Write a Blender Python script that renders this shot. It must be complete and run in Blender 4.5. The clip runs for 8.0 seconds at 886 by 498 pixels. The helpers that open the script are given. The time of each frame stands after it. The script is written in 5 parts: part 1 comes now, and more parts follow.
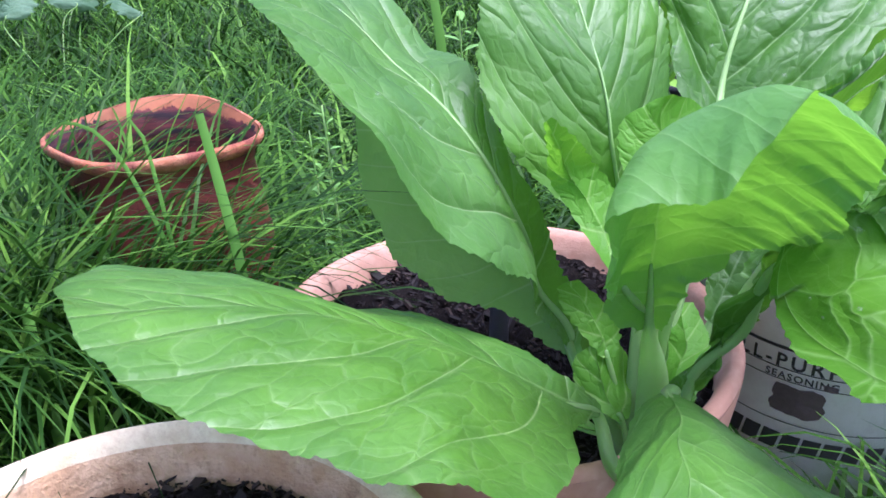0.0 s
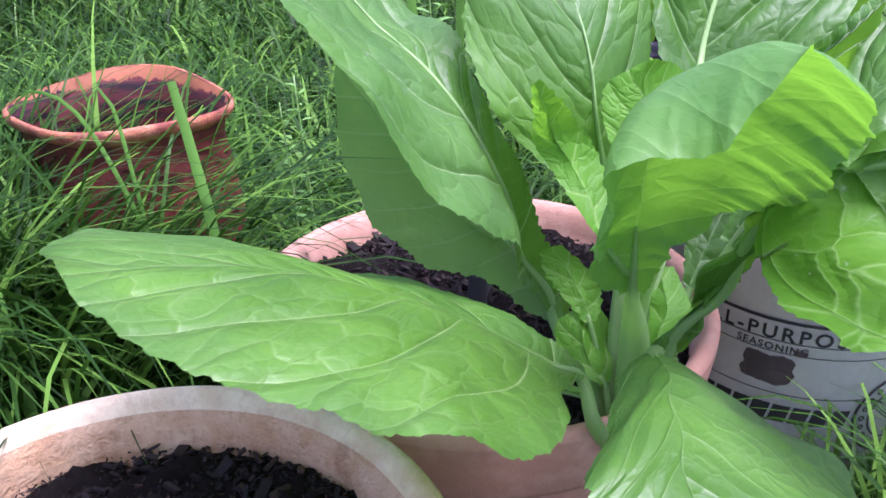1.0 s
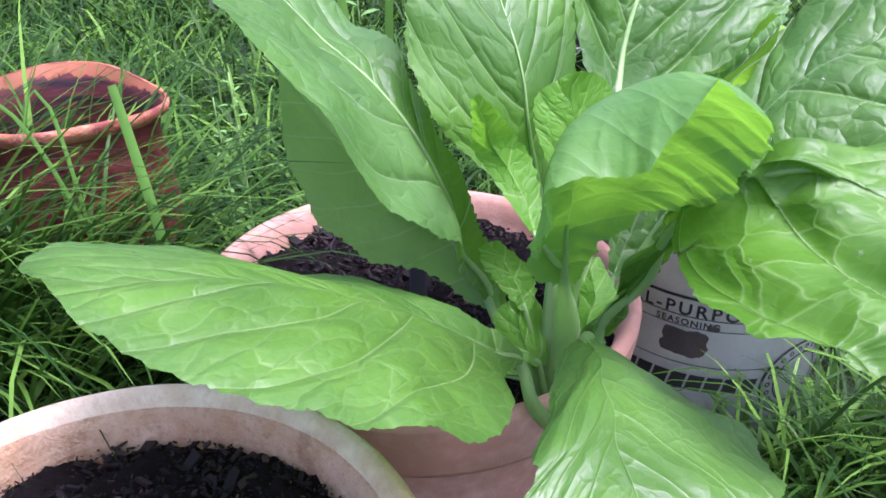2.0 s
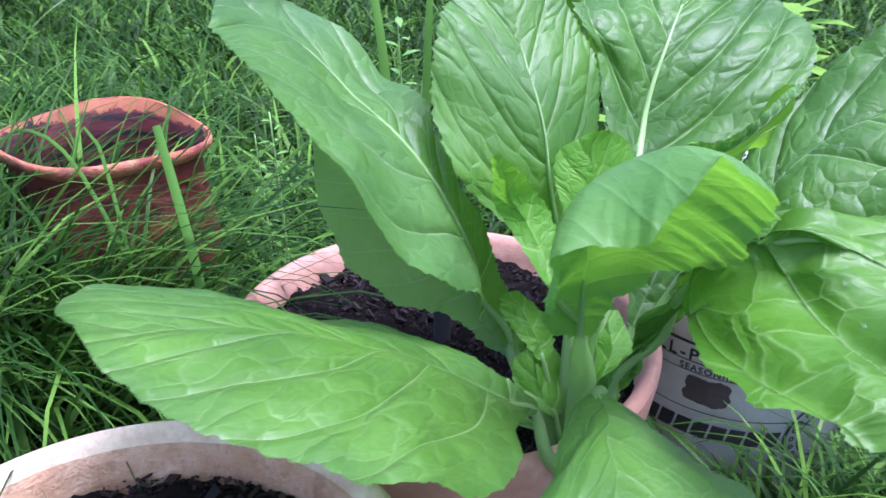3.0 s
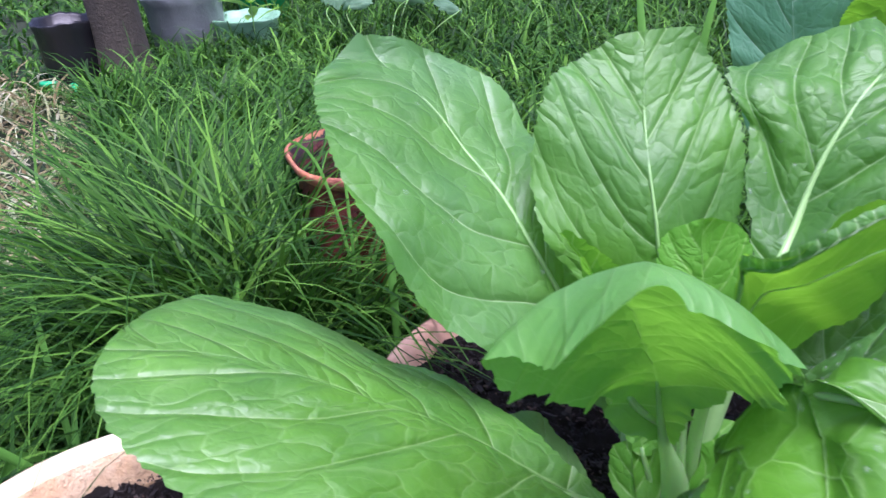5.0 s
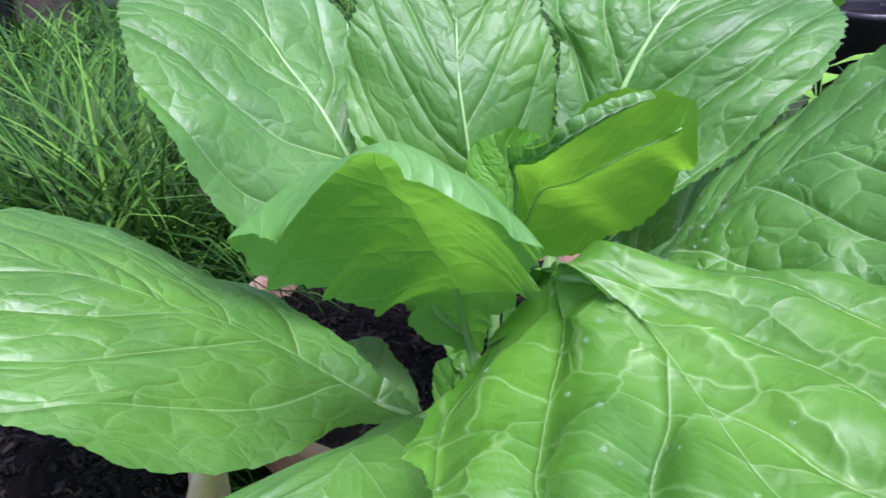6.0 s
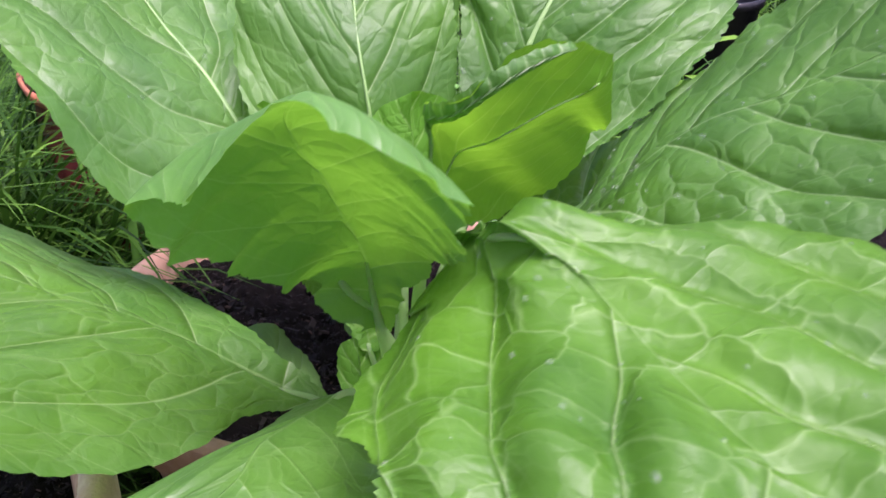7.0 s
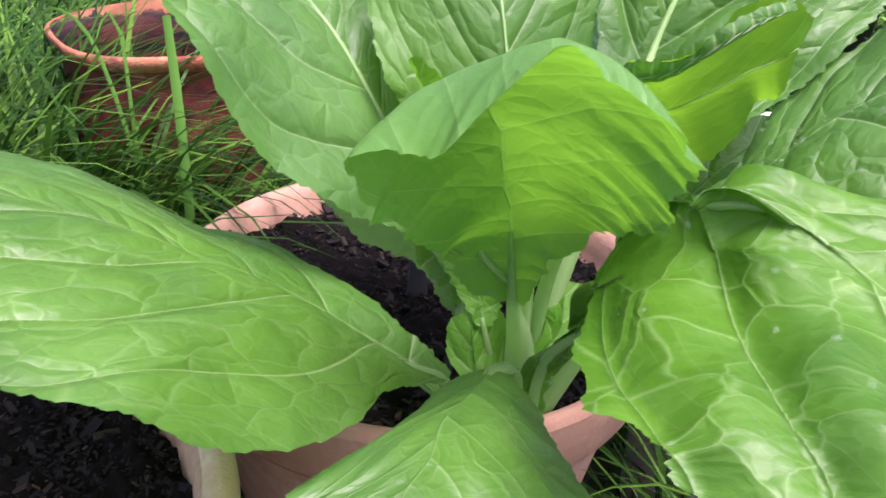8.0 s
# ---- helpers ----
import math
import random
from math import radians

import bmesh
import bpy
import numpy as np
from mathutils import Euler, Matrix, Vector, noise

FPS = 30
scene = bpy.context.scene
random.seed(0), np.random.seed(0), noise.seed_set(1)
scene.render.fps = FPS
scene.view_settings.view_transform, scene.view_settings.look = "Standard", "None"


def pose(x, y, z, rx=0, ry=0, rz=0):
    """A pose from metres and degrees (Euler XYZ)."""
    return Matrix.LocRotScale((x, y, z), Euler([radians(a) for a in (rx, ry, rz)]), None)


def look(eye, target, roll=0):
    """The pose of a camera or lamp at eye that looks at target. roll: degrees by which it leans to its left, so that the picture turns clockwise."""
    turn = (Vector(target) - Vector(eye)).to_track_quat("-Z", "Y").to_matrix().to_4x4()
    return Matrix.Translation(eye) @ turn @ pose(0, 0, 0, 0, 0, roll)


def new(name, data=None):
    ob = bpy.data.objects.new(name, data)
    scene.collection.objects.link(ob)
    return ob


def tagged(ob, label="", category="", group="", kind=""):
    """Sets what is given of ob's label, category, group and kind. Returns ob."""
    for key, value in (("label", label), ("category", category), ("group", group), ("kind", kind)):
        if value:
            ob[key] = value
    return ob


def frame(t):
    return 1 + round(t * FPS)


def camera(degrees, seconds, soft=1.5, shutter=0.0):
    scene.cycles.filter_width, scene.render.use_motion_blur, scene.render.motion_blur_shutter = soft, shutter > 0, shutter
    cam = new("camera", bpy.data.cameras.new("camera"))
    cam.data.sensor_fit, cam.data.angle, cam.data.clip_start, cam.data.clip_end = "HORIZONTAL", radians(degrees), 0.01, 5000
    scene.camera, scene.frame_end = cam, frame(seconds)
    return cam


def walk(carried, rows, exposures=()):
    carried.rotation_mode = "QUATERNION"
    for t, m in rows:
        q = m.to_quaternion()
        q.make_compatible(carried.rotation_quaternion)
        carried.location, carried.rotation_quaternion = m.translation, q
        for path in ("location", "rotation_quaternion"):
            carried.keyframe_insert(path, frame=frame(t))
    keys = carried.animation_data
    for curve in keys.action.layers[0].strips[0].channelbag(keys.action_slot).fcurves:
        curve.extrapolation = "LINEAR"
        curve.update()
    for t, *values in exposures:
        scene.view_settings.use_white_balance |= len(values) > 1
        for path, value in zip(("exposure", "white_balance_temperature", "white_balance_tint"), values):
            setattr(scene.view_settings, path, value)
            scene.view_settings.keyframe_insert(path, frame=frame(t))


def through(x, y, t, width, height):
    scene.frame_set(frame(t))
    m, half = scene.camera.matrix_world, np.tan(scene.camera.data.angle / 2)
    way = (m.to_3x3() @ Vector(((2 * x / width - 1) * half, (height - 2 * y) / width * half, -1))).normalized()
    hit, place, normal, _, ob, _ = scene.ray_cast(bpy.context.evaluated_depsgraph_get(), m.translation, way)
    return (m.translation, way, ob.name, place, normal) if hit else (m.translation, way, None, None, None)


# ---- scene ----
cam = camera(55.1, 8.0, soft=1.5, shutter=0.4)
PATH = [
    (0, (0.052, -0.002, 0.725), (-0.112, 1.764, -0.199), -2.0),
    (0.5, (0.056, -0.001, 0.715), (-0.073, 1.757, -0.229), -1.6),
    (1, (0.035, -0.008, 0.716), (-0.033, 1.742, -0.25), -0.8),
    (1.5, (0.015, -0.025, 0.73), (0.06, 1.698, -0.285), -0.5),
    (1.7, (0.021, -0.03, 0.738), (0.129, 1.682, -0.291), 0.4),
    (2.8, (0.004, -0.056, 0.78), (0.092, 1.693, -0.184), 1.9),
    (3, (0.034, -0.046, 0.777), (0.049, 1.705, -0.189), 0.9),
    (3.5, (0.106, -0.022, 0.782), (-0.017, 1.736, -0.164), -0.9),
    (4, (0.142, 0.024, 0.793), (-0.302, 1.755, -0.105), -3.1),
    (4.2, (0.156, 0.035, 0.806), (-0.479, 1.693, -0.115), -4.8),
    (5.3, (0.275, 0.031, 0.792), (-0.621, 1.56, -0.136), -4.5),
    (5.5, (0.296, 0.036, 0.781), (-0.575, 1.572, -0.159), -4.2),
    (6, (0.335, 0.054, 0.756), (-0.45, 1.613, -0.221), -2.5),
    (6.5, (0.337, 0.048, 0.769), (-0.309, 1.667, -0.212), -0.6),
    (7, (0.304, 0.057, 0.731), (-0.184, 1.725, -0.26), 0.5),
    (7.5, (0.229, 0.055, 0.715), (-0.165, 1.734, -0.297), 2.2),
    (8, (0.192, 0.046, 0.708), (-0.185, 1.722, -0.317), 3.9),
]
walk(cam, [(t, look(eye, target, roll)) for t, eye, target, roll in PATH], exposures=[(0.0, 1.12, 5330, 37), (0.5, 1.1, 5400, 44), (1.5, 1.22, 5540, 49), (2.8, 1.12, 5300, 44), (3.5, 1.05, 5000, 38), (4.2, 0.96, 5180, 35), (5.5, 1.0, 5400, 38), (6.0, 0.97, 5390, 38), (6.5, 0.95, 5600, 37), (7.0, 0.92, 6020, 44), (8.0, 1.07, 6120, 40)])

# ---- world and light: a bright overcast afternoon ----
world = bpy.data.worlds.new("sky")
scene.world = world
world.use_nodes = True
wn = world.node_tree
sky = wn.nodes.new("ShaderNodeTexSky")
sky.sky_type = "NISHITA"
sky.sun_disc = False
sky.sun_elevation, sky.sun_rotation = radians(71), radians(120)
sky.air_density, sky.dust_density, sky.ozone_density = 1.0, 6.0, 0.3
wn.nodes["Background"].inputs["Strength"].default_value = 0.128
wn.links.new(sky.outputs[0], wn.nodes["Background"].inputs["Color"])
sun_data = bpy.data.lights.new("sun", "SUN")
sun_data.energy, sun_data.angle, sun_data.color = 2.6, radians(30), (1.0, 0.98, 0.94)
sun = new("sun", sun_data)
sun.matrix_world = look((1.15, -0.1, 3.9), (0.1, 0.5, 0.3))


# ---- materials ----
def material(name):
    m = bpy.data.materials.new(name)
    m.use_nodes = True
    n = m.node_tree.nodes
    return m, n, m.node_tree.links, n["Principled BSDF"]


def node(n, kind, **values):
    o = n.new("ShaderNode" + kind)
    for key, value in values.items():
        if key in o.inputs:
            o.inputs[key].default_value = value
    return o


def ramp(n, l, fac, stops):
    r = n.new("ShaderNodeValToRGB")
    e = r.color_ramp.elements
    while len(e) < len(stops):
        e.new(0.5)
    for k, (p, c) in zip(e, stops):
        k.position, k.color = p, (*c, 1)
    l.new(fac, r.inputs["Fac"])
    return r.outputs["Color"]


def maths(n, l, op, a, b=None, clamp=False):
    o = n.new("ShaderNodeMath")
    o.operation, o.use_clamp = op, clamp
    for i, v in enumerate((a, b)):
        if v is None:
            continue
        if isinstance(v, (int, float)):
            o.inputs[i].default_value = v
        else:
            l.new(v, o.inputs[i])
    return o.outputs[0]


def mixed(n, l, fac, a, b, blend="MIX"):
    o = n.new("ShaderNodeMix")
    o.data_type, o.blend_type = "RGBA", blend
    for slot, v in ((0, fac), (6, a), (7, b)):
        if isinstance(v, (int, float)):
            o.inputs[slot].default_value = v
        elif isinstance(v, tuple):
            o.inputs[slot].default_value = (*v, 1)
        else:
            l.new(v, o.inputs[slot])
    return o.outputs[2]


def noise_tex(n, l, scale, detail=4.0, rough=0.55, vector=None, distortion=0.0):
    o = node(n, "TexNoise", Scale=scale, Detail=detail, Roughness=rough, Distortion=distortion)
    if vector is not None:
        l.new(vector, o.inputs["Vector"])
    return o.outputs["Fac"]


def bump(n, l, height, strength, distance, bsdf):
    b = node(n, "Bump", Strength=strength, Distance=distance)
    l.new(height, b.inputs["Height"])
    l.new(b.outputs["Normal"], bsdf.inputs["Normal"])
    return b.outputs["Normal"]


def leaf_material(name, dark, light, vein, gloss=0.42, through=0.3, cell=50.0, glow=(0.25, 0.6, 0.02), net=0.32, relief=0.0018, shine=0.5, bloom_sheen=0.0, bold=1.0):
    """Cabbage-family leaf: midrib, side veins and a net of fine veins over a wax-coated, translucent blade. Sky sheen
    is mixed into its colour.
    """
    m, n, l, p = material(name)
    uv = node(n, "UVMap").outputs[0]
    obj = node(n, "TexCoord").outputs["Object"]
    big = noise_tex(n, l, 13.0, 3.0, 0.5, obj)
    fine = noise_tex(n, l, 260.0, 3.0, 0.6, obj)
    base = ramp(n, l, big, [(0.3, dark), (0.72, light)])
    base = mixed(n, l, maths(n, l, "MULTIPLY", fine, 0.3), base, dark)

    def attribute(key):
        o = node(n, "Attribute")
        o.attribute_name = key
        return o.outputs["Fac"]

    def line(key, gap):
        """Distance in metres to the nearest vein of a family."""
        return maths(n, l, "MULTIPLY", maths(n, l, "PINGPONG", attribute(key), 0.5), gap)

    gap = attribute("gap")
    d1, d2, dm = line("vein_a", gap), line("vein_b", maths(n, l, "MULTIPLY", gap, 0.45)), attribute("mid_vein")
    reach = attribute("reach")
    wob = node(n, "TexNoise", Scale=42.0, Detail=2.0)
    l.new(uv, wob.inputs["Vector"])
    warp = n.new("ShaderNodeVectorMath")
    warp.operation = "MULTIPLY_ADD"
    l.new(wob.outputs["Color"], warp.inputs[0])
    warp.inputs[1].default_value = (0.017, 0.017, 0.0)
    l.new(uv, warp.inputs[2])

    def cells(scale, vector):
        o = node(n, "TexVoronoi", Scale=scale)
        o.feature = "DISTANCE_TO_EDGE"
        l.new(vector, o.inputs["Vector"])
        return o.outputs["Distance"]

    xy = node(n, "SeparateXYZ")
    l.new(warp.outputs[0], xy.inputs[0])
    along = node(n, "CombineXYZ")
    out = maths(n, l, "ABSOLUTE", xy.outputs["X"])
    l.new(maths(n, l, "MULTIPLY", maths(n, l, "SUBTRACT", xy.outputs["Y"], out), 0.92), along.inputs["X"])
    l.new(maths(n, l, "MULTIPLY", maths(n, l, "ADD", xy.outputs["Y"], out), 0.52), along.inputs["Y"])
    l.new(maths(n, l, "MULTIPLY", maths(n, l, "SIGN", xy.outputs["X"]), 0.7), along.inputs["Z"])
    c1, c2 = cells(cell, along.outputs[0]), cells(cell * 2.7, warp.outputs[0])
    patch = maths(n, l, "ADD", maths(n, l, "MULTIPLY", maths(n, l, "MULTIPLY", maths(n, l, "SUBTRACT", big, 0.36), 3.5, True), 0.6), 0.4)
    thin = maths(n, l, "SUBTRACT", 1.35, reach)
    v1 = maths(n, l, "SUBTRACT", 1.0, maths(n, l, "DIVIDE", d1, maths(n, l, "MULTIPLY", thin, 0.0013 * bold)), True)
    v2 = maths(n, l, "SUBTRACT", 1.0, maths(n, l, "MULTIPLY", d2, 1500.0), True)
    v2 = maths(n, l, "MULTIPLY", v2, maths(n, l, "MULTIPLY", maths(n, l, "SUBTRACT", reach, 0.3), 3.0, True))
    vm = maths(n, l, "SUBTRACT", 1.0, maths(n, l, "MULTIPLY", dm, 620.0), True)
    n1 = maths(n, l, "SUBTRACT", 1.0, maths(n, l, "MULTIPLY", c1, 30.0), True)
    n2 = maths(n, l, "SUBTRACT", 1.0, maths(n, l, "MULTIPLY", c2, 13.0), True)
    veins = maths(n, l, "MAXIMUM", maths(n, l, "MAXIMUM", maths(n, l, "MULTIPLY", v1, bold), maths(n, l, "MULTIPLY", vm, 0.8 * bold)), maths(n, l, "MULTIPLY", v2, 0.3))
    veins = maths(n, l, "MAXIMUM", veins, maths(n, l, "MULTIPLY", maths(n, l, "MULTIPLY", n1, patch), net))
    veins = maths(n, l, "ADD", veins, maths(n, l, "MULTIPLY", n2, 0.06), True)
    # Pale wax patches, which also paint sky sheen into the base colour.
    waxy_sheen = mixed(n, l, maths(n, l, "MULTIPLY", maths(n, l, "MULTIPLY", maths(n, l, "SUBTRACT", noise_tex(n, l, 7.0, 3.0, 0.5, obj), 0.32), 2.6, True), bloom_sheen), base, (0.3, 0.5, 0.37))
    l.new(mixed(n, l, maths(n, l, "MULTIPLY", veins, 0.62), waxy_sheen, vein), p.inputs["Base Color"])
    rough = maths(n, l, "ADD", gloss - 0.04, maths(n, l, "MULTIPLY", fine, 0.2))
    l.new(rough, p.inputs["Roughness"])
    p.inputs["Specular IOR Level"].default_value = shine

    def dome(x, k):
        """Rises steeply from the vein and rounds off."""
        t = maths(n, l, "MINIMUM", maths(n, l, "MULTIPLY", x, k), 1.0)
        return maths(n, l, "MULTIPLY", t, maths(n, l, "SUBTRACT", 2.0, t))

    pillow, groove = dome(c1, 2.3), dome(d1, 110.0)
    h = maths(n, l, "ADD", maths(n, l, "MULTIPLY", pillow, maths(n, l, "ADD", maths(n, l, "MULTIPLY", patch, 0.8), 0.2)), groove)
    h = maths(n, l, "ADD", h, maths(n, l, "MULTIPLY", maths(n, l, "MINIMUM", maths(n, l, "MULTIPLY", c2, 3.0), 0.7), 0.17))
    h = maths(n, l, "ADD", h, maths(n, l, "MULTIPLY", fine, 0.16))
    nrm = bump(n, l, h, 0.6, relief, p)
    tr = node(n, "BsdfTranslucent")
    l.new(mixed(n, l, 0.6, mixed(n, l, maths(n, l, "MULTIPLY", veins, 0.4), base, vein), glow), tr.inputs["Color"])
    l.new(nrm, tr.inputs["Normal"])
    mx = node(n, "MixShader", Fac=through)
    l.new(p.outputs[0], mx.inputs[1])
    l.new(tr.outputs[0], mx.inputs[2])
    l.new(mx.outputs[0], n["Material Output"].inputs["Surface"])
    return m


def blade_material(name, stops, through=0.35, rough=0.45, shade=(0.018, 0.045, 0.008), shine=0.2):
    m, n, l, p = material(name)
    g = node(n, "NewGeometry")
    col = ramp(n, l, g.outputs["Random Per Island"], stops)
    obj = node(n, "TexCoord").outputs["Object"]
    l.new(mixed(n, l, maths(n, l, "MULTIPLY", noise_tex(n, l, 9.0, 2.0, 0.5, obj), 0.5), col, shade), p.inputs["Base Color"])
    p.inputs["Specular IOR Level"].default_value = shine
    p.inputs["Roughness"].default_value = rough
    tr = node(n, "BsdfTranslucent")
    l.new(col, tr.inputs["Color"])
    mx = node(n, "MixShader", Fac=through)
    l.new(p.outputs[0], mx.inputs[1])
    l.new(tr.outputs[0], mx.inputs[2])
    l.new(mx.outputs[0], n["Material Output"].inputs["Surface"])
    return m


def clay_material(name, body, pale, stain, pale_amount, stain_amount, rough=0.85, relief=0.0014, speckle=0.12):
    m, n, l, p = material(name)
    obj = node(n, "TexCoord").outputs["Object"]
    a = noise_tex(n, l, 9.0, 5.0, 0.6, obj)
    b = noise_tex(n, l, 60.0, 4.0, 0.6, obj)
    c = noise_tex(n, l, 420.0, 3.0, 0.6, obj)
    col = mixed(n, l, maths(n, l, "MULTIPLY", a, 0.6), body, tuple(v * 0.72 for v in body))
    f = maths(n, l, "MULTIPLY", maths(n, l, "SUBTRACT", maths(n, l, "ADD", a, maths(n, l, "MULTIPLY", b, 0.4)), 0.9 - pale_amount), 4.0, True)
    col = mixed(n, l, f, col, pale)
    g = maths(n, l, "MULTIPLY", maths(n, l, "SUBTRACT", noise_tex(n, l, 26.0, 6.0, 0.7, obj), 0.78 - stain_amount), 7.0, True)
    col = mixed(n, l, maths(n, l, "MULTIPLY", g, 0.75), col, stain)
    grit = maths(n, l, "MULTIPLY", maths(n, l, "SUBTRACT", noise_tex(n, l, 130.0, 5.0, 0.75, obj), 0.5), 5.0, True)
    col = mixed(n, l, maths(n, l, "MULTIPLY", grit, speckle), col, stain)
    l.new(col, p.inputs["Base Color"])
    p.inputs["Roughness"].default_value = rough
    p.inputs["Specular IOR Level"].default_value = 0.2
    bump(n, l, maths(n, l, "ADD", b, maths(n, l, "MULTIPLY", c, 0.5)), 0.7, relief, p)
    return m


def plain_material(name, colour, rough, vary=0.25, scale=40.0, relief=0.0006, metal=0.0):
    m, n, l, p = material(name)
    obj = node(n, "TexCoord").outputs["Object"]
    a = noise_tex(n, l, scale, 5.0, 0.6, obj)
    l.new(mixed(n, l, maths(n, l, "MULTIPLY", a, vary * 1.6), colour, tuple(v * 0.45 for v in colour)), p.inputs["Base Color"])
    p.inputs["Roughness"].default_value, p.inputs["Metallic"].default_value = rough, metal
    bump(n, l, noise_tex(n, l, scale * 5, 4.0, 0.6, obj), 0.5, relief, p)
    return m


LEAF = leaf_material("mustard_leaf", (0.0447, 0.162, 0.00774), (0.104, 0.29, 0.0152), (0.46, 0.66, 0.26), gloss=0.4, through=0.3, relief=0.0032, net=0.26, shine=0.85, cell=40.0, bloom_sheen=0.05, bold=0.75)
LEAF_FRONT = leaf_material("fine_veined_leaf", (0.0447, 0.162, 0.00774), (0.104, 0.29, 0.0152), (0.46, 0.66, 0.26), gloss=0.4, through=0.3, relief=0.0018, net=0.16, shine=0.85, cell=40.0, bloom_sheen=0.05, bold=0.42)
# Paler mix here carries the sky's sheen in colour, besides real wax.
LEAF_BLOOM_SHEEN = leaf_material("waxy_sheen_leaf", (0.0444, 0.166, 0.0115), (0.106, 0.298, 0.0234), (0.46, 0.66, 0.3), gloss=0.42, through=0.4, relief=0.0027, net=0.24, shine=0.85, bloom_sheen=0.14, cell=42.0)
LEAF_MATT = leaf_material("matt_leaf", (0.0441, 0.162, 0.0098), (0.0975, 0.276, 0.0195), (0.4, 0.6, 0.24), gloss=0.45, through=0.32, relief=0.0026, shine=0.7, net=0.24, cell=44.0, bloom_sheen=0.08)
# Strongest pale mix: bluish sheen of the curled upper face, painted in.
LEAF_THIN = leaf_material("thin_leaf", (0.081, 0.27, 0.0173), (0.14, 0.367, 0.0302), (0.42, 0.64, 0.24), gloss=0.42, through=0.46, glow=(0.27, 0.66, 0.03), shine=0.8, relief=0.0012, net=0.14, bloom_sheen=0.26, bold=0.6)
LEAF_NET = leaf_material("netted_leaf", (0.0447, 0.163, 0.00774), (0.106, 0.294, 0.0162), (0.46, 0.68, 0.28), gloss=0.43, through=0.3, net=0.46, shine=0.62, relief=0.003, cell=32.0, bloom_sheen=0.0, bold=0.75)
LEAF_DARK = leaf_material("deep_green_leaf", (0.0378, 0.142, 0.012), (0.0836, 0.247, 0.0228), (0.4, 0.6, 0.27), gloss=0.44, through=0.3, net=0.34, shine=0.68, relief=0.003, cell=42.0, bold=0.85)
LEAF_DULL = leaf_material("leaf_underside", (0.15, 0.35, 0.075), (0.22, 0.46, 0.12), (0.36, 0.54, 0.26), gloss=0.6, through=0.58, relief=0.0016, net=0.16, glow=(0.27, 0.62, 0.08))
LEAF_YOUNG = leaf_material("young_leaf", (0.085, 0.28, 0.02), (0.14, 0.4, 0.035), (0.38, 0.6, 0.18), gloss=0.48, through=0.48, cell=110.0, shine=0.35, relief=0.0012)
# Light from behind is partly put into colour: brighter base, stronger transmission.
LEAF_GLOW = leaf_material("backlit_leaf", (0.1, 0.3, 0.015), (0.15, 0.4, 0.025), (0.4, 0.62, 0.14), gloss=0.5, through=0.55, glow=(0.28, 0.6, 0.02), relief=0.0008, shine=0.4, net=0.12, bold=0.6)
LEAF_BLUE = leaf_material("blue_green_leaf", (0.05, 0.17, 0.085), (0.1, 0.27, 0.14), (0.3, 0.46, 0.3), gloss=0.42, through=0.25)
LEAF_SILVER = leaf_material("silver_leaf", (0.055, 0.13, 0.06), (0.12, 0.22, 0.13), (0.15, 0.26, 0.13), gloss=0.6, through=0.2, shine=0.25)
LEAF_LIME = leaf_material("lime_leaf", (0.13, 0.36, 0.015), (0.2, 0.48, 0.03), (0.3, 0.55, 0.08), gloss=0.5, through=0.45)
MIDRIB = plain_material("pale_midrib", (0.29, 0.5, 0.17), 0.42, 0.2, 60.0)
STALK = plain_material("leaf_stalk", (0.38, 0.6, 0.25), 0.4, 0.25, 60.0)
STALK.node_tree.nodes["Principled BSDF"].inputs["Subsurface Weight"].default_value = 0.5
sl, sn = STALK.node_tree.links, STALK.node_tree.nodes
st_glow, st_mix = node(sn, "BsdfTranslucent", Color=(0.5, 0.78, 0.25, 1)), node(sn, "MixShader", Fac=0.5)
sl.new(sn["Principled BSDF"].outputs[0], st_mix.inputs[1])
sl.new(st_glow.outputs[0], st_mix.inputs[2])
sl.new(st_mix.outputs[0], sn["Material Output"].inputs["Surface"])
STALK.node_tree.nodes["Principled BSDF"].inputs["Subsurface Radius"].default_value = (0.006, 0.012, 0.003)
GRASS = blade_material("grass_blade", [(0.0, (0.01, 0.041, 0.005)), (0.4, (0.029, 0.1, 0.01)), (0.75, (0.068, 0.195, 0.019)), (1.0, (0.18, 0.4, 0.05))], 0.26, 0.48, (0.007, 0.026, 0.004), shine=0.17)
STRAW = blade_material("dry_grass", [(0.0, (0.16, 0.12, 0.05)), (0.45, (0.42, 0.36, 0.19)), (0.75, (0.27, 0.36, 0.14)), (1.0, (0.6, 0.58, 0.42))], 0.2, 0.6, (0.13, 0.1, 0.05))
TERRACOTTA = clay_material("pink_terracotta", (0.54, 0.305, 0.21), (0.65, 0.425, 0.315), (0.3, 0.15, 0.1), 0.3, 0.03)
WHITENED = clay_material("limed_terracotta", (0.67, 0.51, 0.3), (0.82, 0.75, 0.53), (0.44, 0.32, 0.19), 0.32, 0.2, 0.9, 0.003, 0.32)
WALL_IN = clay_material("crusted_terracotta", (0.62, 0.41, 0.23), (0.76, 0.6, 0.4), (0.32, 0.19, 0.1), 0.24, 0.24, 0.9, 0.006, 0.5)
GLAZE = clay_material("red_glaze", (0.15, 0.035, 0.03), (0.27, 0.095, 0.05), (0.04, 0.015, 0.02), 0.2, 0.3, 0.5)
GLAZE_RIM = clay_material("orange_rim", (0.5, 0.18, 0.09), (0.64, 0.34, 0.2), (0.15, 0.035, 0.035), 0.2, 0.34, 0.65, 0.005)


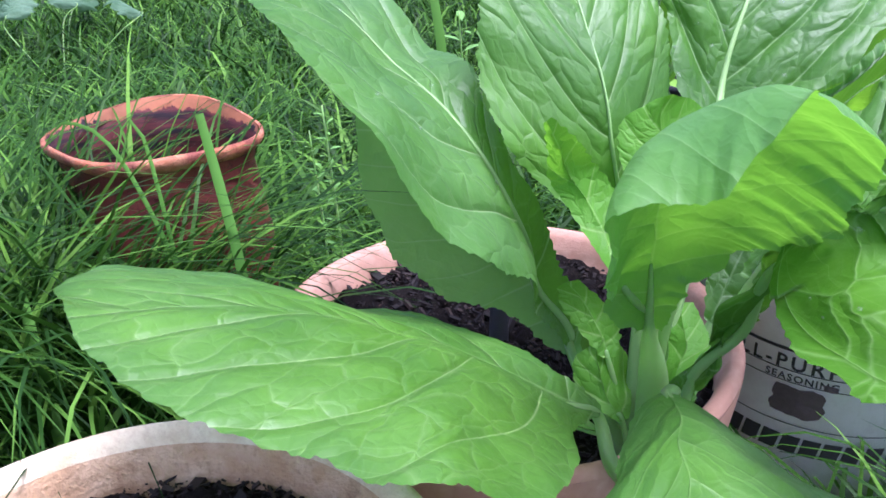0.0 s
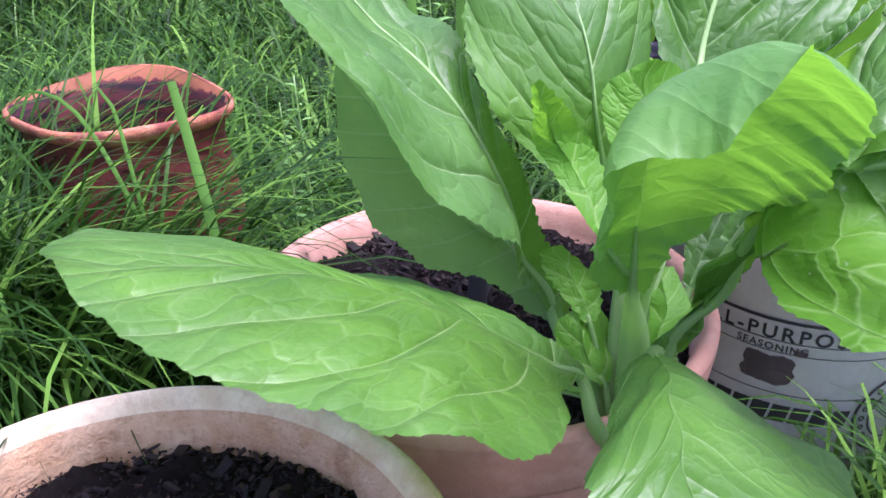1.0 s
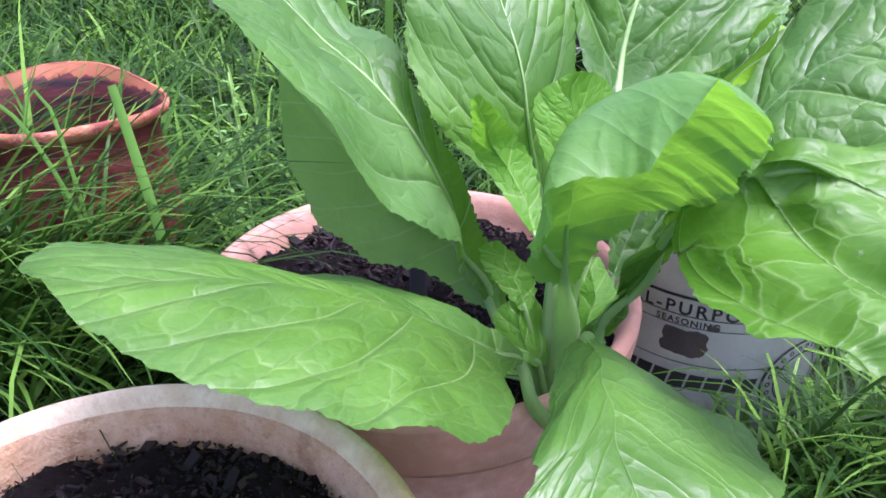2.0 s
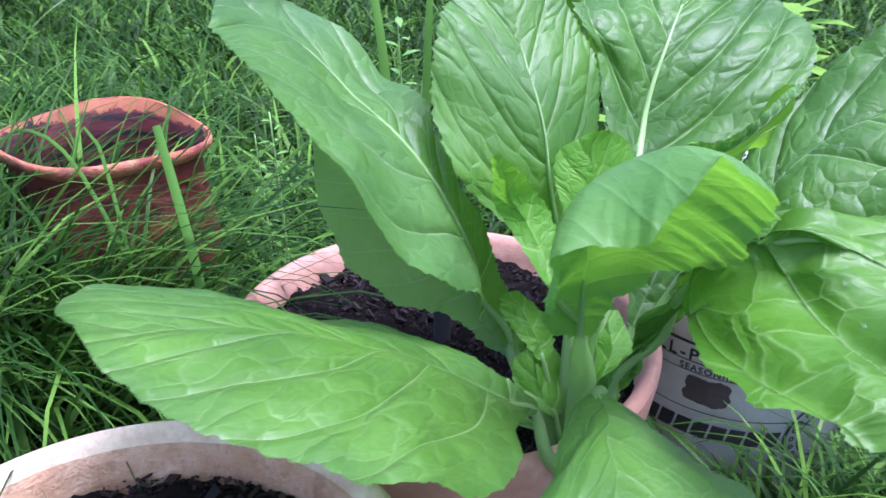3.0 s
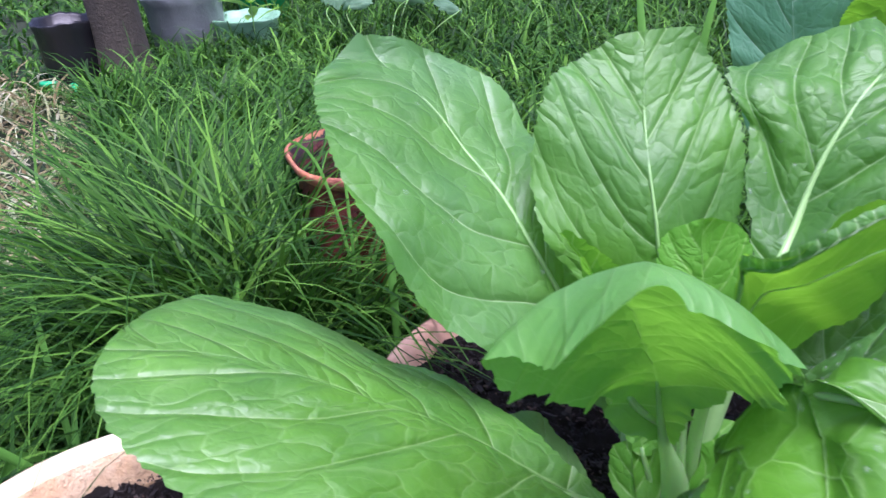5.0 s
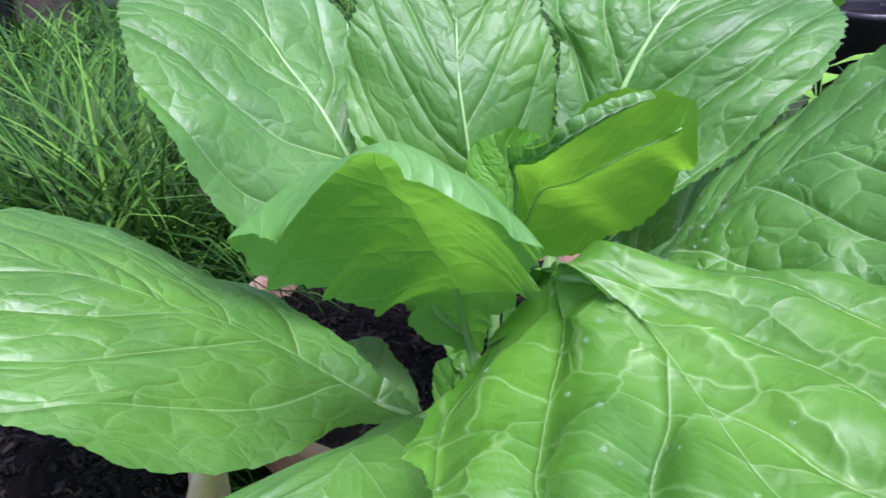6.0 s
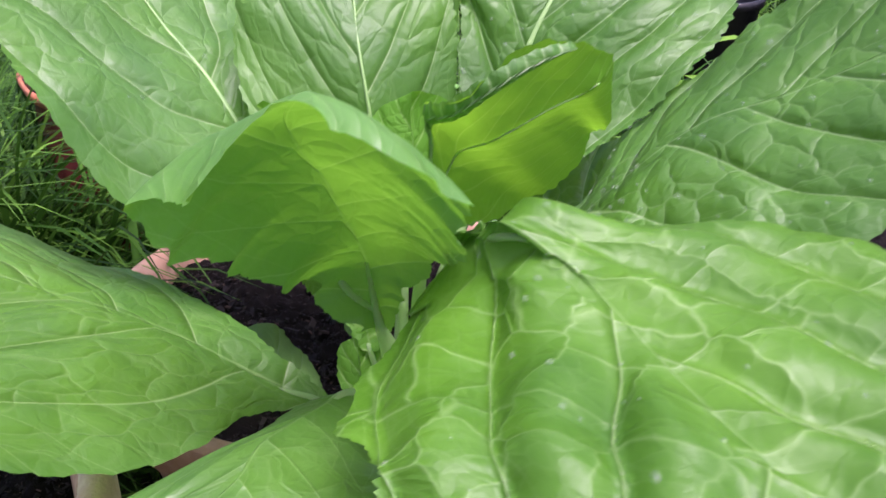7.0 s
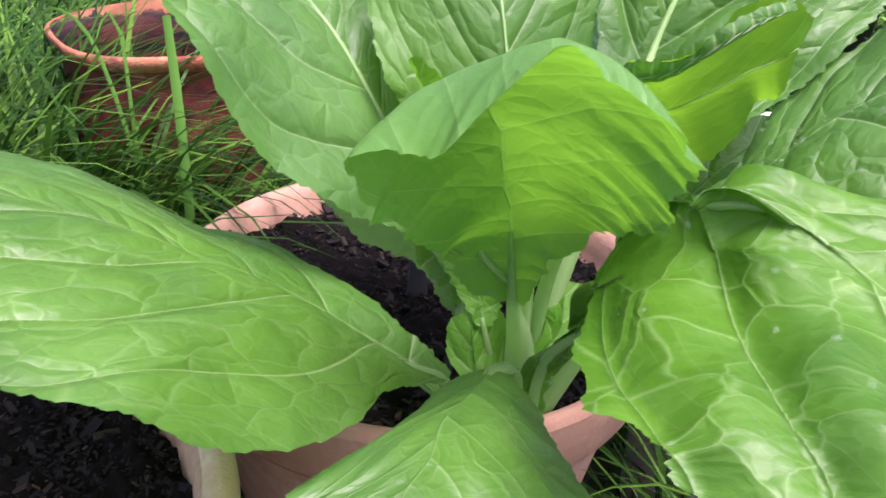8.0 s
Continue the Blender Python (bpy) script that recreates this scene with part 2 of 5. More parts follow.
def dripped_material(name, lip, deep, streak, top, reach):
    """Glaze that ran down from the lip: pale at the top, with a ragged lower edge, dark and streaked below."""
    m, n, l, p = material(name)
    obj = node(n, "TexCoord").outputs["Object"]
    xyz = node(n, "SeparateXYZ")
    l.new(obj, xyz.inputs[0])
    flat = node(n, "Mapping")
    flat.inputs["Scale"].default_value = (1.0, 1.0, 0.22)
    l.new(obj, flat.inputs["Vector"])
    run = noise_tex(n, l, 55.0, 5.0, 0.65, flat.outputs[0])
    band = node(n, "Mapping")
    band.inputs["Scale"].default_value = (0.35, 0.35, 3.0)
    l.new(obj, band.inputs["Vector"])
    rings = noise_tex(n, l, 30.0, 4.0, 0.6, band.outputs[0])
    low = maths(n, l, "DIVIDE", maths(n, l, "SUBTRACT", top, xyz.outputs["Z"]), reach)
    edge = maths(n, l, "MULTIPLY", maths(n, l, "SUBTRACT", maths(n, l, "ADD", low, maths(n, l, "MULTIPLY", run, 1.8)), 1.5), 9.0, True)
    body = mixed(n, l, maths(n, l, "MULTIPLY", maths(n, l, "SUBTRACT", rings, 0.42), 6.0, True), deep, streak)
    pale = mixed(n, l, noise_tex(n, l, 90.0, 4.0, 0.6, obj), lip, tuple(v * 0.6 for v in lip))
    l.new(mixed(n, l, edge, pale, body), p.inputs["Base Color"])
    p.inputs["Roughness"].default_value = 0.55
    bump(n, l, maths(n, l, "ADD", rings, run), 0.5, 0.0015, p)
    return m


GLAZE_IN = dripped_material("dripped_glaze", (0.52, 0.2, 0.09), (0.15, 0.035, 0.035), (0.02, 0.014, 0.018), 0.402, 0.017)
SOIL = plain_material("potting_soil", (0.009, 0.007, 0.006), 0.8, 0.6, 160.0, 0.004)
SOIL.node_tree.nodes["Principled BSDF"].inputs["Specular IOR Level"].default_value = 0.12
CHIP = blade_material("bark_chip", [(0.0, (0.007, 0.006, 0.006)), (0.7, (0.018, 0.014, 0.012)), (0.95, (0.05, 0.033, 0.025)), (1.0, (0.12, 0.075, 0.05))], 0.0, 0.75, (0.006, 0.005, 0.005), 0.3)
EARTH = plain_material("grass_ground", (0.02, 0.034, 0.011), 0.95, 0.6, 12.0, 0.01)
PLASTIC = clay_material("white_plastic", (0.87, 0.86, 0.84), (0.9, 0.9, 0.88), (0.42, 0.36, 0.29), 0.3, 0.06, 0.45)
INK = plain_material("black_print", (0.03, 0.032, 0.035), 0.5, 0.2, 200.0, 0.0001)
GREY_TUBE = plain_material("grey_tube", (0.06, 0.06, 0.065), 0.5, 0.2)
BLACK_PLASTIC = plain_material("black_plastic", (0.012, 0.012, 0.014), 0.35, 0.2, 30.0, 0.002)
GREEN_PLASTIC = plain_material("green_plastic", (0.02, 0.5, 0.2), 0.4, 0.15, 20.0)
BARK = plain_material("bark", (0.065, 0.055, 0.04), 0.95, 0.6, 22.0, 0.02)


# ---- mesh helpers ----
def wave(x, seed, octaves=5):
    """Smooth noise of one variable in about -1 to 1."""
    r = np.random.RandomState(seed)
    out = np.zeros_like(np.asarray(x, float))
    for k in range(octaves):
        out += np.sin(x * r.uniform(0.6, 1.6) * 1.7 ** k + r.uniform(0, 6.28)) * 0.62 ** k
    return out / 1.6


def wave2(x, y, seed, octaves=10):
    r = np.random.RandomState(seed)
    out = np.zeros_like(np.asarray(x, float))
    for k in range(octaves):
        a, f = r.uniform(0, 6.28), r.uniform(0.6, 2.2)
        out += np.sin((x * math.cos(a) + y * math.sin(a)) * f + r.uniform(0, 6.28))
    return out / octaves ** 0.5


def link(name, verts, faces, mat, parent=None, label="", smooth=True, kind=""):
    me = bpy.data.meshes.new(name)
    me.from_pydata([tuple(v) for v in verts], [], [tuple(f) for f in faces])
    for mt in (mat if isinstance(mat, (list, tuple)) else [mat]):
        me.materials.append(mt)
    if smooth:
        me.polygons.foreach_set("use_smooth", [True] * len(me.polygons))
    ob = new(name, me)
    ob.parent = parent
    return tagged(ob, label=label, kind=kind)


def part(name, bm, mat, parent=None, label=""):
    me = bpy.data.meshes.new(name)
    bm.to_mesh(me)
    bm.free()
    me.materials.append(mat)
    me.polygons.foreach_set("use_smooth", [True] * len(me.polygons))
    ob = new(name, me)
    ob.parent = parent
    return tagged(ob, label=label)


def thing(name, label, category, at=(0, 0, 0), group="", kind=""):
    ob = new(name)
    ob.location = at
    bpy.context.view_layer.update()
    return tagged(ob, label, category, group, kind)


def under(ob, parent):
    """Hang ob, built in world places, under parent."""
    ob.parent = parent
    ob.matrix_parent_inverse = Matrix.Translation(parent.matrix_world.translation).inverted()
    return ob


def spline(points, n):
    """n points along a smooth curve through the given points, evenly spaced by chord."""
    P = np.array(points, float)
    P2 = np.vstack([2 * P[0] - P[1], P, 2 * P[-1] - P[-2]])
    d = np.r_[0, np.cumsum(np.linalg.norm(np.diff(P[:, :3], axis=0), axis=1))]
    out = []
    for q in np.linspace(0, d[-1], n):
        i = min(int(np.searchsorted(d, q, "right")) - 1, len(P) - 2)
        t = (q - d[i]) / (d[i + 1] - d[i])
        p0, p1, p2, p3 = P2[i:i + 4]
        out.append(0.5 * (2 * p1 + (p2 - p0) * t + (2 * p0 - 5 * p1 + 4 * p2 - p3) * t * t + (3 * p1 - p0 - 3 * p2 + p3) * t ** 3))
    return np.array(out)


def unit(a):
    return a / np.maximum(np.linalg.norm(a, axis=-1, keepdims=True), 1e-9)


def tube(points, radii, n=10, flat=1.0, steps=None):
    """Verts and faces of a tapered tube along a smooth curve."""
    steps = steps or len(points) * 6
    C = spline([(*p, r) for p, r in zip(points, radii)], steps)
    c, r = C[:, :3], np.maximum(C[:, 3], 1e-4)
    t = unit(np.gradient(c, axis=0))
    side = unit(np.cross(t, np.array([0.31, 0.17, 0.93])))
    up = np.cross(side, t)
    a = np.linspace(0, 2 * math.pi, n, endpoint=False)
    v = c[:, None] + r[:, None, None] * (np.cos(a)[None, :, None] * side[:, None] + flat * np.sin(a)[None, :, None] * up[:, None])
    f = [(i * n + j, i * n + (j + 1) % n, (i + 1) * n + (j + 1) % n, (i + 1) * n + j) for i in range(steps - 1) for j in range(n)]
    f += [tuple(range(n))[::-1], tuple(range((steps - 1) * n, steps * n))]
    return v.reshape(-1, 3), f


def lathe(profile, n=120, wobble=0.0, seed=1, squeeze=None):
    """Verts and faces of a turned form; profile: (radius, height) from the foot outside over the rim to the floor inside."""
    a = np.linspace(0, 2 * math.pi, n, endpoint=False)
    v = []
    for k, (r, h) in enumerate(profile):
        rr = r * (1 + wobble * wave(a * 2 + k * 0.15, seed)) if r > 0 else np.zeros(n)
        x, y = rr * np.cos(a), rr * np.sin(a)
        if squeeze:
            x, y, dz = squeeze(a, rr)
        else:
            dz = 0
        v.append(np.c_[x, y, np.full(n, h) + dz])
    f = [(i * n + j, i * n + (j + 1) % n, (i + 1) * n + (j + 1) % n, (i + 1) * n + j) for i in range(len(profile) - 1) for j in range(n)]
    return np.vstack(v), f


def leaf(parent, stations, stalk=(), mat=LEAF, up=(0, 0, 1), sag=(0.1, 0.1), label="", seed=1, teeth=0.0016, lobes=0.0, ruffle=0.0035,
         pucker=0.0022, veins=8, lean=0.75, ns=150, nw=36, rib=0.0042, sink=0.95, crease=0.003, blade_rib=1.0, rib_end=1.0, rib_mat=STALK):
    """A leaf blade from stations (spine, one margin, other margin) from its foot to its tip, with its stalk and midrib as one part under it."""
    S = spline([np.ravel(s) for s in stations], ns)
    M, E = S[:, :3], (S[:, 3:6], S[:, 6:9])
    T = unit(np.gradient(M, axis=0))
    up = np.array(up, float)
    N = unit(np.cross(T, E[1] - E[0]))
    N = N if (N @ up).mean() > 0 else -N
    arc = np.r_[0, np.cumsum(np.linalg.norm(np.diff(M, axis=0), axis=1))]
    gap = arc[-1] / veins
    widest = max(np.linalg.norm(E[k] - M, axis=1).max() for k in (0, 1))
    verts, uvs, data = [], [], []
    for k in (0, 1):
        e = E[k] - M
        notch = (teeth * wave(arc * 520, seed + k, 4) + lobes * wave(arc * 150, seed + 7 + k, 3)) / np.maximum(np.linalg.norm(e, axis=1), 0.012)
        e = e * (1 + np.clip(notch, -0.3, 0.3))[:, None]
        w = np.linalg.norm(e, axis=1)
        half = unit(np.cross(T, e))
        half = np.where((half @ up)[:, None] < 0, -half, half)
        nl = unit(0.4 * N + 0.6 * half)
        q = np.linspace(0, 1, nw)
        for qq in (q if k else q[:0:-1]):
            ww = w * qq
            tilt = lean * (0.2 + 1.4 * arc / arc[-1])
            phase = (arc - tilt * ww - 1.2 * ww * ww) / gap + 0.22 * wave(arc * 16 + k * 5, seed + 3, 2) + 0.5 * k
            phase = phase + (0.015 * wave2(arc * 75, ww * 75 + 40 * k, seed + 5) + 0.06 * wave2(arc * 22, ww * 22 + 40 * k, seed + 9)) * np.clip(ww / 0.02, 0, 1)
            second = (arc - 2.2 * tilt * ww) / (gap * 0.45) + 0.3 * wave2(arc * 30, ww * 30 + 9 * k, seed + 6) + 0.12 * wave2(arc * 90, ww * 90 + 9 * k, seed + 8)
            near = 2 * np.abs(phase - np.round(phase))
            P = M + e * qq + nl * (sag[k] * 1.4 * w * qq * (1 - qq))[:, None]
            P = P + nl * (ruffle * qq ** 2 * np.minimum(w / 0.05, 1) * wave(arc * 55, seed + 20 + k, 3))[:, None]
            P = P - nl * (crease * np.exp(-(ww / 0.011) ** 2) * np.clip(w / 0.03, 0, 1))[:, None]
            swell = near * (2 - near) - 0.6 + 0.2 * wave2(arc * 85, ww * 85 + k * 50, seed + 60)
            P = P + nl * (pucker * swell * np.clip(ww / 0.022, 0, 1) ** 1.5 * (1 - 0.6 * qq ** 4))[:, None]
            verts.append(P)
            uvs.append(np.c_[ww * (1 if k else -1), arc])
            data.append(np.c_[phase, second, ww / (1.06 - arc / arc[-1]), ww / widest, np.full(ns, gap)])
    ncol = len(verts)
    V, UV, D = (np.stack(x, 1).reshape(ns * ncol, -1) for x in (verts, uvs, data))
    F = [(i * ncol + j, i * ncol + j + 1, (i + 1) * ncol + j + 1, (i + 1) * ncol + j) for i in range(ns - 1) for j in range(ncol - 1)]
    ob = under(link("leaf", V, F, mat, label=label), parent)
    me = ob.data
    idx = np.empty(len(me.loops), int)
    me.loops.foreach_get("vertex_index", idx)
    me.uv_layers.new(name="UVMap").data.foreach_set("uv", UV[idx].ravel())
    for col, key in enumerate(("vein_a", "vein_b", "mid_vein", "reach", "gap")):
        me.attributes.new(key, "FLOAT", "POINT").data.foreach_set("value", D[:, col].copy())
    step = max(1, ns // 10)
    deep = rib * np.clip(sink + 1.1 * arc / arc[-1], 0, 1.25) + crease * np.clip(np.linalg.norm(E[1] - M, axis=1) / 0.03, 0, 1)
    keep = [tuple(p - nn * d) for p, nn, d in zip(M[::step], N[::step], deep[::step])]
    keep = keep[:max(2, int(len(keep) * rib_end))]
    path = [tuple(p) for p in stalk] + keep
    k0 = len(stalk)
    rad = [rib * (1.9 - 0.5 * i / max(k0, 1)) for i in range(k0)] + [max(rib * blade_rib * (1.15 - 1.1 * i / len(keep)) * (1 if blade_rib == 1 else (1 - i / len(keep)) ** 0.4), 0.0006) for i in range(len(keep))]
    v, f = tube(path, rad, 10, 0.8)
    link("midrib", v, f, rib_mat).parent = ob
    return ob


def st(*rows):
    """Stations from rows of nine numbers: spine, one margin, other margin."""
    return [((a[0], a[1], a[2]), (a[3], a[4], a[5]), (a[6], a[7], a[8])) for a in rows]


# ---- ground ----
MAIN, FRONT, RED, PAIL = (0.041, 0.627), (-0.139, 0.258), (-0.375, 0.922), (0.381, 0.776)
gx = np.r_[-60, -20, -8, np.linspace(-4, 3, 60), 8, 20, 60]
gy = np.r_[-60, -20, -6, np.linspace(-2, 5, 60), 10, 20, 60]
GX, GY = np.meshgrid(gx, gy)
GZ = 0.012 * wave2(GX * 4, GY * 4, 5) * (np.hypot(GX, GY) < 6)
gv = np.c_[GX.ravel(), GY.ravel(), GZ.ravel() - 0.012]
gw = len(gx)
ground = link("ground", gv, [(i * gw + j, i * gw + j + 1, (i + 1) * gw + j + 1, (i + 1) * gw + j) for i in range(len(gy) - 1) for j in range(gw - 1)], EARTH)
tagged(ground, "dark soil ground under tall unmown grass", "ground", kind="structure")


# ---- pots ----
def pot(name, label, at, outer, inner, soil_z, soil_r, clay, wobble=0.004, seed=1, squeeze=None):
    ob = thing(name, label, "flower pot", (*at, 0))
    v, f = lathe(outer, 128, wobble, seed, squeeze)
    link("body", v, f, clay[0], ob)
    v, f = lathe(inner, 128, wobble, seed, squeeze)
    link("rim", v, f, clay[1], ob, clay[2])
    return ob


def soil_bed(name, label, at, z, r, seed, rough=1.0):
    """A rough bed of potting soil, heaped a little in the middle."""
    n, m = 170, 60
    a = np.linspace(0, 2 * math.pi, n, endpoint=False)
    v = [(0, 0, 0.004)]
    for k in range(1, m + 1):
        q = k / m
        x, y = r * q * np.cos(a), r * q * np.sin(a)
        h = 0.006 * (1 - q * q) + rough * (0.0045 * wave2(x * 90, y * 90, seed) + 0.003 * wave2(x * 260, y * 260, seed + 1) + 0.002 * wave2(x * 600, y * 600, seed + 2))
        v += list(np.c_[x, y, h])
    f = [(0, 1 + j, 1 + (j + 1) % n) for j in range(n)]
    f += [(1 + (k - 1) * n + j, 1 + k * n + j, 1 + k * n + (j + 1) % n, 1 + (k - 1) * n + (j + 1) % n) for k in range(1, m) for j in range(n)]
    ob = link(name, v, f, SOIL)
    ob.location = (*at, z)
    return tagged(ob, label, "soil", kind="stuff")


def chips(at, z, r, count, seed, parent, grain=1.0):
    """Bark chips and crumbs lying in the soil."""
    g = np.random.RandomState(seed)
    v, f = [], []
    for i in range(count):
        q, a = r * math.sqrt(g.rand()), g.uniform(0, 6.28)
        size = g.choice([0.0018, 0.003, 0.006, 0.011], p=[0.52, 0.34, 0.12, 0.02]) * g.uniform(0.6, 1.3) * grain
        m = pose(q * math.cos(a), q * math.sin(a), 0.004 * (1 - (q / r) ** 2) + g.uniform(-0.001, 0.006), g.uniform(-35, 35), g.uniform(-35, 35), g.uniform(0, 360))
        b = len(v)
        sx, sy, sz = size * g.uniform(0.8, 1.6), size * g.uniform(0.25, 0.6), size * g.uniform(0.1, 0.3)
        for dz in (-1, 1):
            for dx, dy in ((-1, -0.7), (0.8, -1), (1, 0.8), (-0.9, 1)):
                v.append(m @ Vector((dx * sx * g.uniform(0.7, 1), dy * sy * g.uniform(0.7, 1), dz * sz)))
        f += [(b, b + 3, b + 2, b + 1), (b + 4, b + 5, b + 6, b + 7)] + [(b + k, b + (k + 1) % 4, b + 4 + (k + 1) % 4, b + 4 + k) for k in range(4)]
    return link("bark_chips", v, f, CHIP, parent, smooth=False, kind="stuff")


def oval(a, r):
    return r * np.cos(a), r * 0.965 * np.sin(a), 0


main_out = [(0.0, 0.0), (0.132, 0.0), (0.138, 0.006), (0.165, 0.15), (0.182, 0.252), (0.184, 0.259), (0.196, 0.264), (0.200, 0.272), (0.205, 0.309), (0.205, 0.318)]
main_in = [(0.205, 0.318), (0.203, 0.323), (0.199, 0.3255), (0.194, 0.3245), (0.189, 0.318), (0.185, 0.303), (0.179, 0.275), (0.0, 0.265)]
pot("terracotta_pot", "large pale pink terracotta pot with a rounded rim", MAIN, main_out, main_in, 0.31, 0.18, (TERRACOTTA, TERRACOTTA, ""), 0.004, 3, oval)
main_soil = soil_bed("soil", "black moist potting soil filling the large pot", MAIN, 0.296, 0.185, 11)
main_soil.scale = (1, 0.965, 1)
chips(MAIN, 0.296, 0.179, 6500, 4, main_soil, 0.75)

front_out = [(0.0, 0.0), (0.119, 0.0), (0.125, 0.006), (0.147, 0.17), (0.161, 0.288), (0.162, 0.298), (0.175, 0.304), (0.180, 0.314), (0.181, 0.348), (0.1805, 0.356)]
front_lip = [(0.1805, 0.356), (0.1795, 0.363), (0.1765, 0.3675), (0.1725, 0.369), (0.1685, 0.3675), (0.1645, 0.364), (0.1615, 0.360)]
front_in = [(0.1615, 0.360), (0.1595, 0.3565), (0.1575, 0.351), (0.1555, 0.341), (0.154, 0.329), (0.151, 0.305), (0.0, 0.295)]
front_pot = pot("terracotta_pot", "weathered terracotta pot with a lime-whitened rim", FRONT, front_out, front_lip, 0.38, 0.137, (WHITENED, WHITENED, "lime-whitened rim"), 0.004, 5)
v, f = lathe(front_in, 128, 0.004, 5)
link("inside", v, f, WALL_IN, front_pot, "crusted brown inner wall")
front_soil = soil_bed("soil", "dark bark-rich potting soil in the whitened pot", FRONT, 0.332, 0.1565, 21, 0.9)
chips(FRONT, 0.332, 0.153, 8000, 9, front_soil, 0.6)


def pinch(a, r):
    """A rim drawn out to two low corners and lifted between them."""
    k = 1 + 0.15 * np.abs(np.cos(a)) ** 9 - 0.06 * np.abs(np.sin(2 * a)) ** 2
    h = 0.004 - 0.016 * np.abs(np.cos(a)) ** 3 + 0.008 * np.sin(a)
    return r * k * np.cos(a), r * k * 0.95 * np.sin(a), h * np.clip(r / 0.115 - 0.4, 0, 1)


red_out = [(0.0, 0.0), (0.075, 0.0), (0.09, 0.05), (0.104, 0.18), (0.105, 0.26), (0.098, 0.33), (0.095, 0.355), (0.098, 0.372)]
red_rim = [(0.098, 0.372), (0.1035, 0.3765), (0.107, 0.3815), (0.1085, 0.3865), (0.108, 0.3905), (0.106, 0.3925), (0.1035, 0.392)]
red_in = [(0.1035, 0.392), (0.0985, 0.382), (0.094, 0.366), (0.091, 0.345), (0.094, 0.28), (0.088, 0.15), (0.07, 0.08), (0.0, 0.075)]
red_pot = thing("clay_pot", "empty red-glazed clay pot with a worn orange rim", "flower pot", (*RED, 0))
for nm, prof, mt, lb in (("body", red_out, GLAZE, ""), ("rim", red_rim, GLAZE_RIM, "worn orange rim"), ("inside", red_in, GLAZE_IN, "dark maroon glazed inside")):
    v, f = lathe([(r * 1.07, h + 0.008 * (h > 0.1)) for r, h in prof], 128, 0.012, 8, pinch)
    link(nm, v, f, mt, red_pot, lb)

# ---- the mustard plant ----
plant = thing("mustard_plant", "leafy green mustard plant growing in the large terracotta pot", "plant", (0.145, 0.48, 0.292))

leaf(plant, st(
    (0.111, 0.449, 0.370, 0.109, 0.440, 0.373, 0.111, 0.455, 0.371),
    (0.086, 0.433, 0.393, 0.088, 0.391, 0.400, 0.089, 0.450, 0.395),
    (0.062, 0.420, 0.418, 0.085, 0.334, 0.421, 0.058, 0.453, 0.413),
    (0.036, 0.408, 0.441, 0.062, 0.278, 0.452, 0.014, 0.458, 0.431),
    (0.014, 0.390, 0.464, 0.035, 0.246, 0.490, -0.024, 0.458, 0.439),
    (-0.010, 0.370, 0.485, 0.004, 0.230, 0.507, -0.060, 0.454, 0.446),
    (-0.037, 0.354, 0.504, -0.026, 0.233, 0.518, -0.097, 0.448, 0.462),
    (-0.068, 0.339, 0.518, -0.060, 0.235, 0.528, -0.135, 0.438, 0.479),
    (-0.095, 0.326, 0.526, -0.088, 0.243, 0.536, -0.165, 0.422, 0.489),
    (-0.117, 0.317, 0.531, -0.108, 0.255, 0.541, -0.184, 0.400, 0.499),
    (-0.139, 0.313, 0.534, -0.130, 0.281, 0.542, -0.183, 0.362, 0.512),
    (-0.152, 0.316, 0.532, -0.150, 0.312, 0.534, -0.159, 0.323, 0.528)),
    stalk=[(0.140, 0.462, 0.288), (0.118, 0.440, 0.335)], sag=(0.03, 0.03), seed=11, lobes=0.001, ruffle=0.0018, veins=6, lean=0.95,
    label="broad leaf drooping out over the pot rim", pucker=0.0026)
leaf(plant, st(
    (0.111, 0.450, 0.352, 0.109, 0.446, 0.356, 0.113, 0.457, 0.350),
    (0.089, 0.473, 0.345, 0.089, 0.457, 0.359, 0.088, 0.499, 0.332),
    (0.065, 0.496, 0.343, 0.065, 0.473, 0.361, 0.063, 0.529, 0.325),
    (0.040, 0.517, 0.344, 0.040, 0.493, 0.362, 0.038, 0.552, 0.329),
    (0.013, 0.535, 0.344, 0.013, 0.512, 0.360, 0.012, 0.563, 0.336),
    (-0.017, 0.544, 0.335, -0.017, 0.536, 0.340, -0.018, 0.548, 0.332)),
    mat=LEAF_DULL, up=(-0.2, 0.6, 0.7), sag=(0.06, 0.06), seed=139, veins=4, ns=60, nw=18, rib=0.0015, pucker=0.001, label="pale lobe at the foot of the drooping leaf")
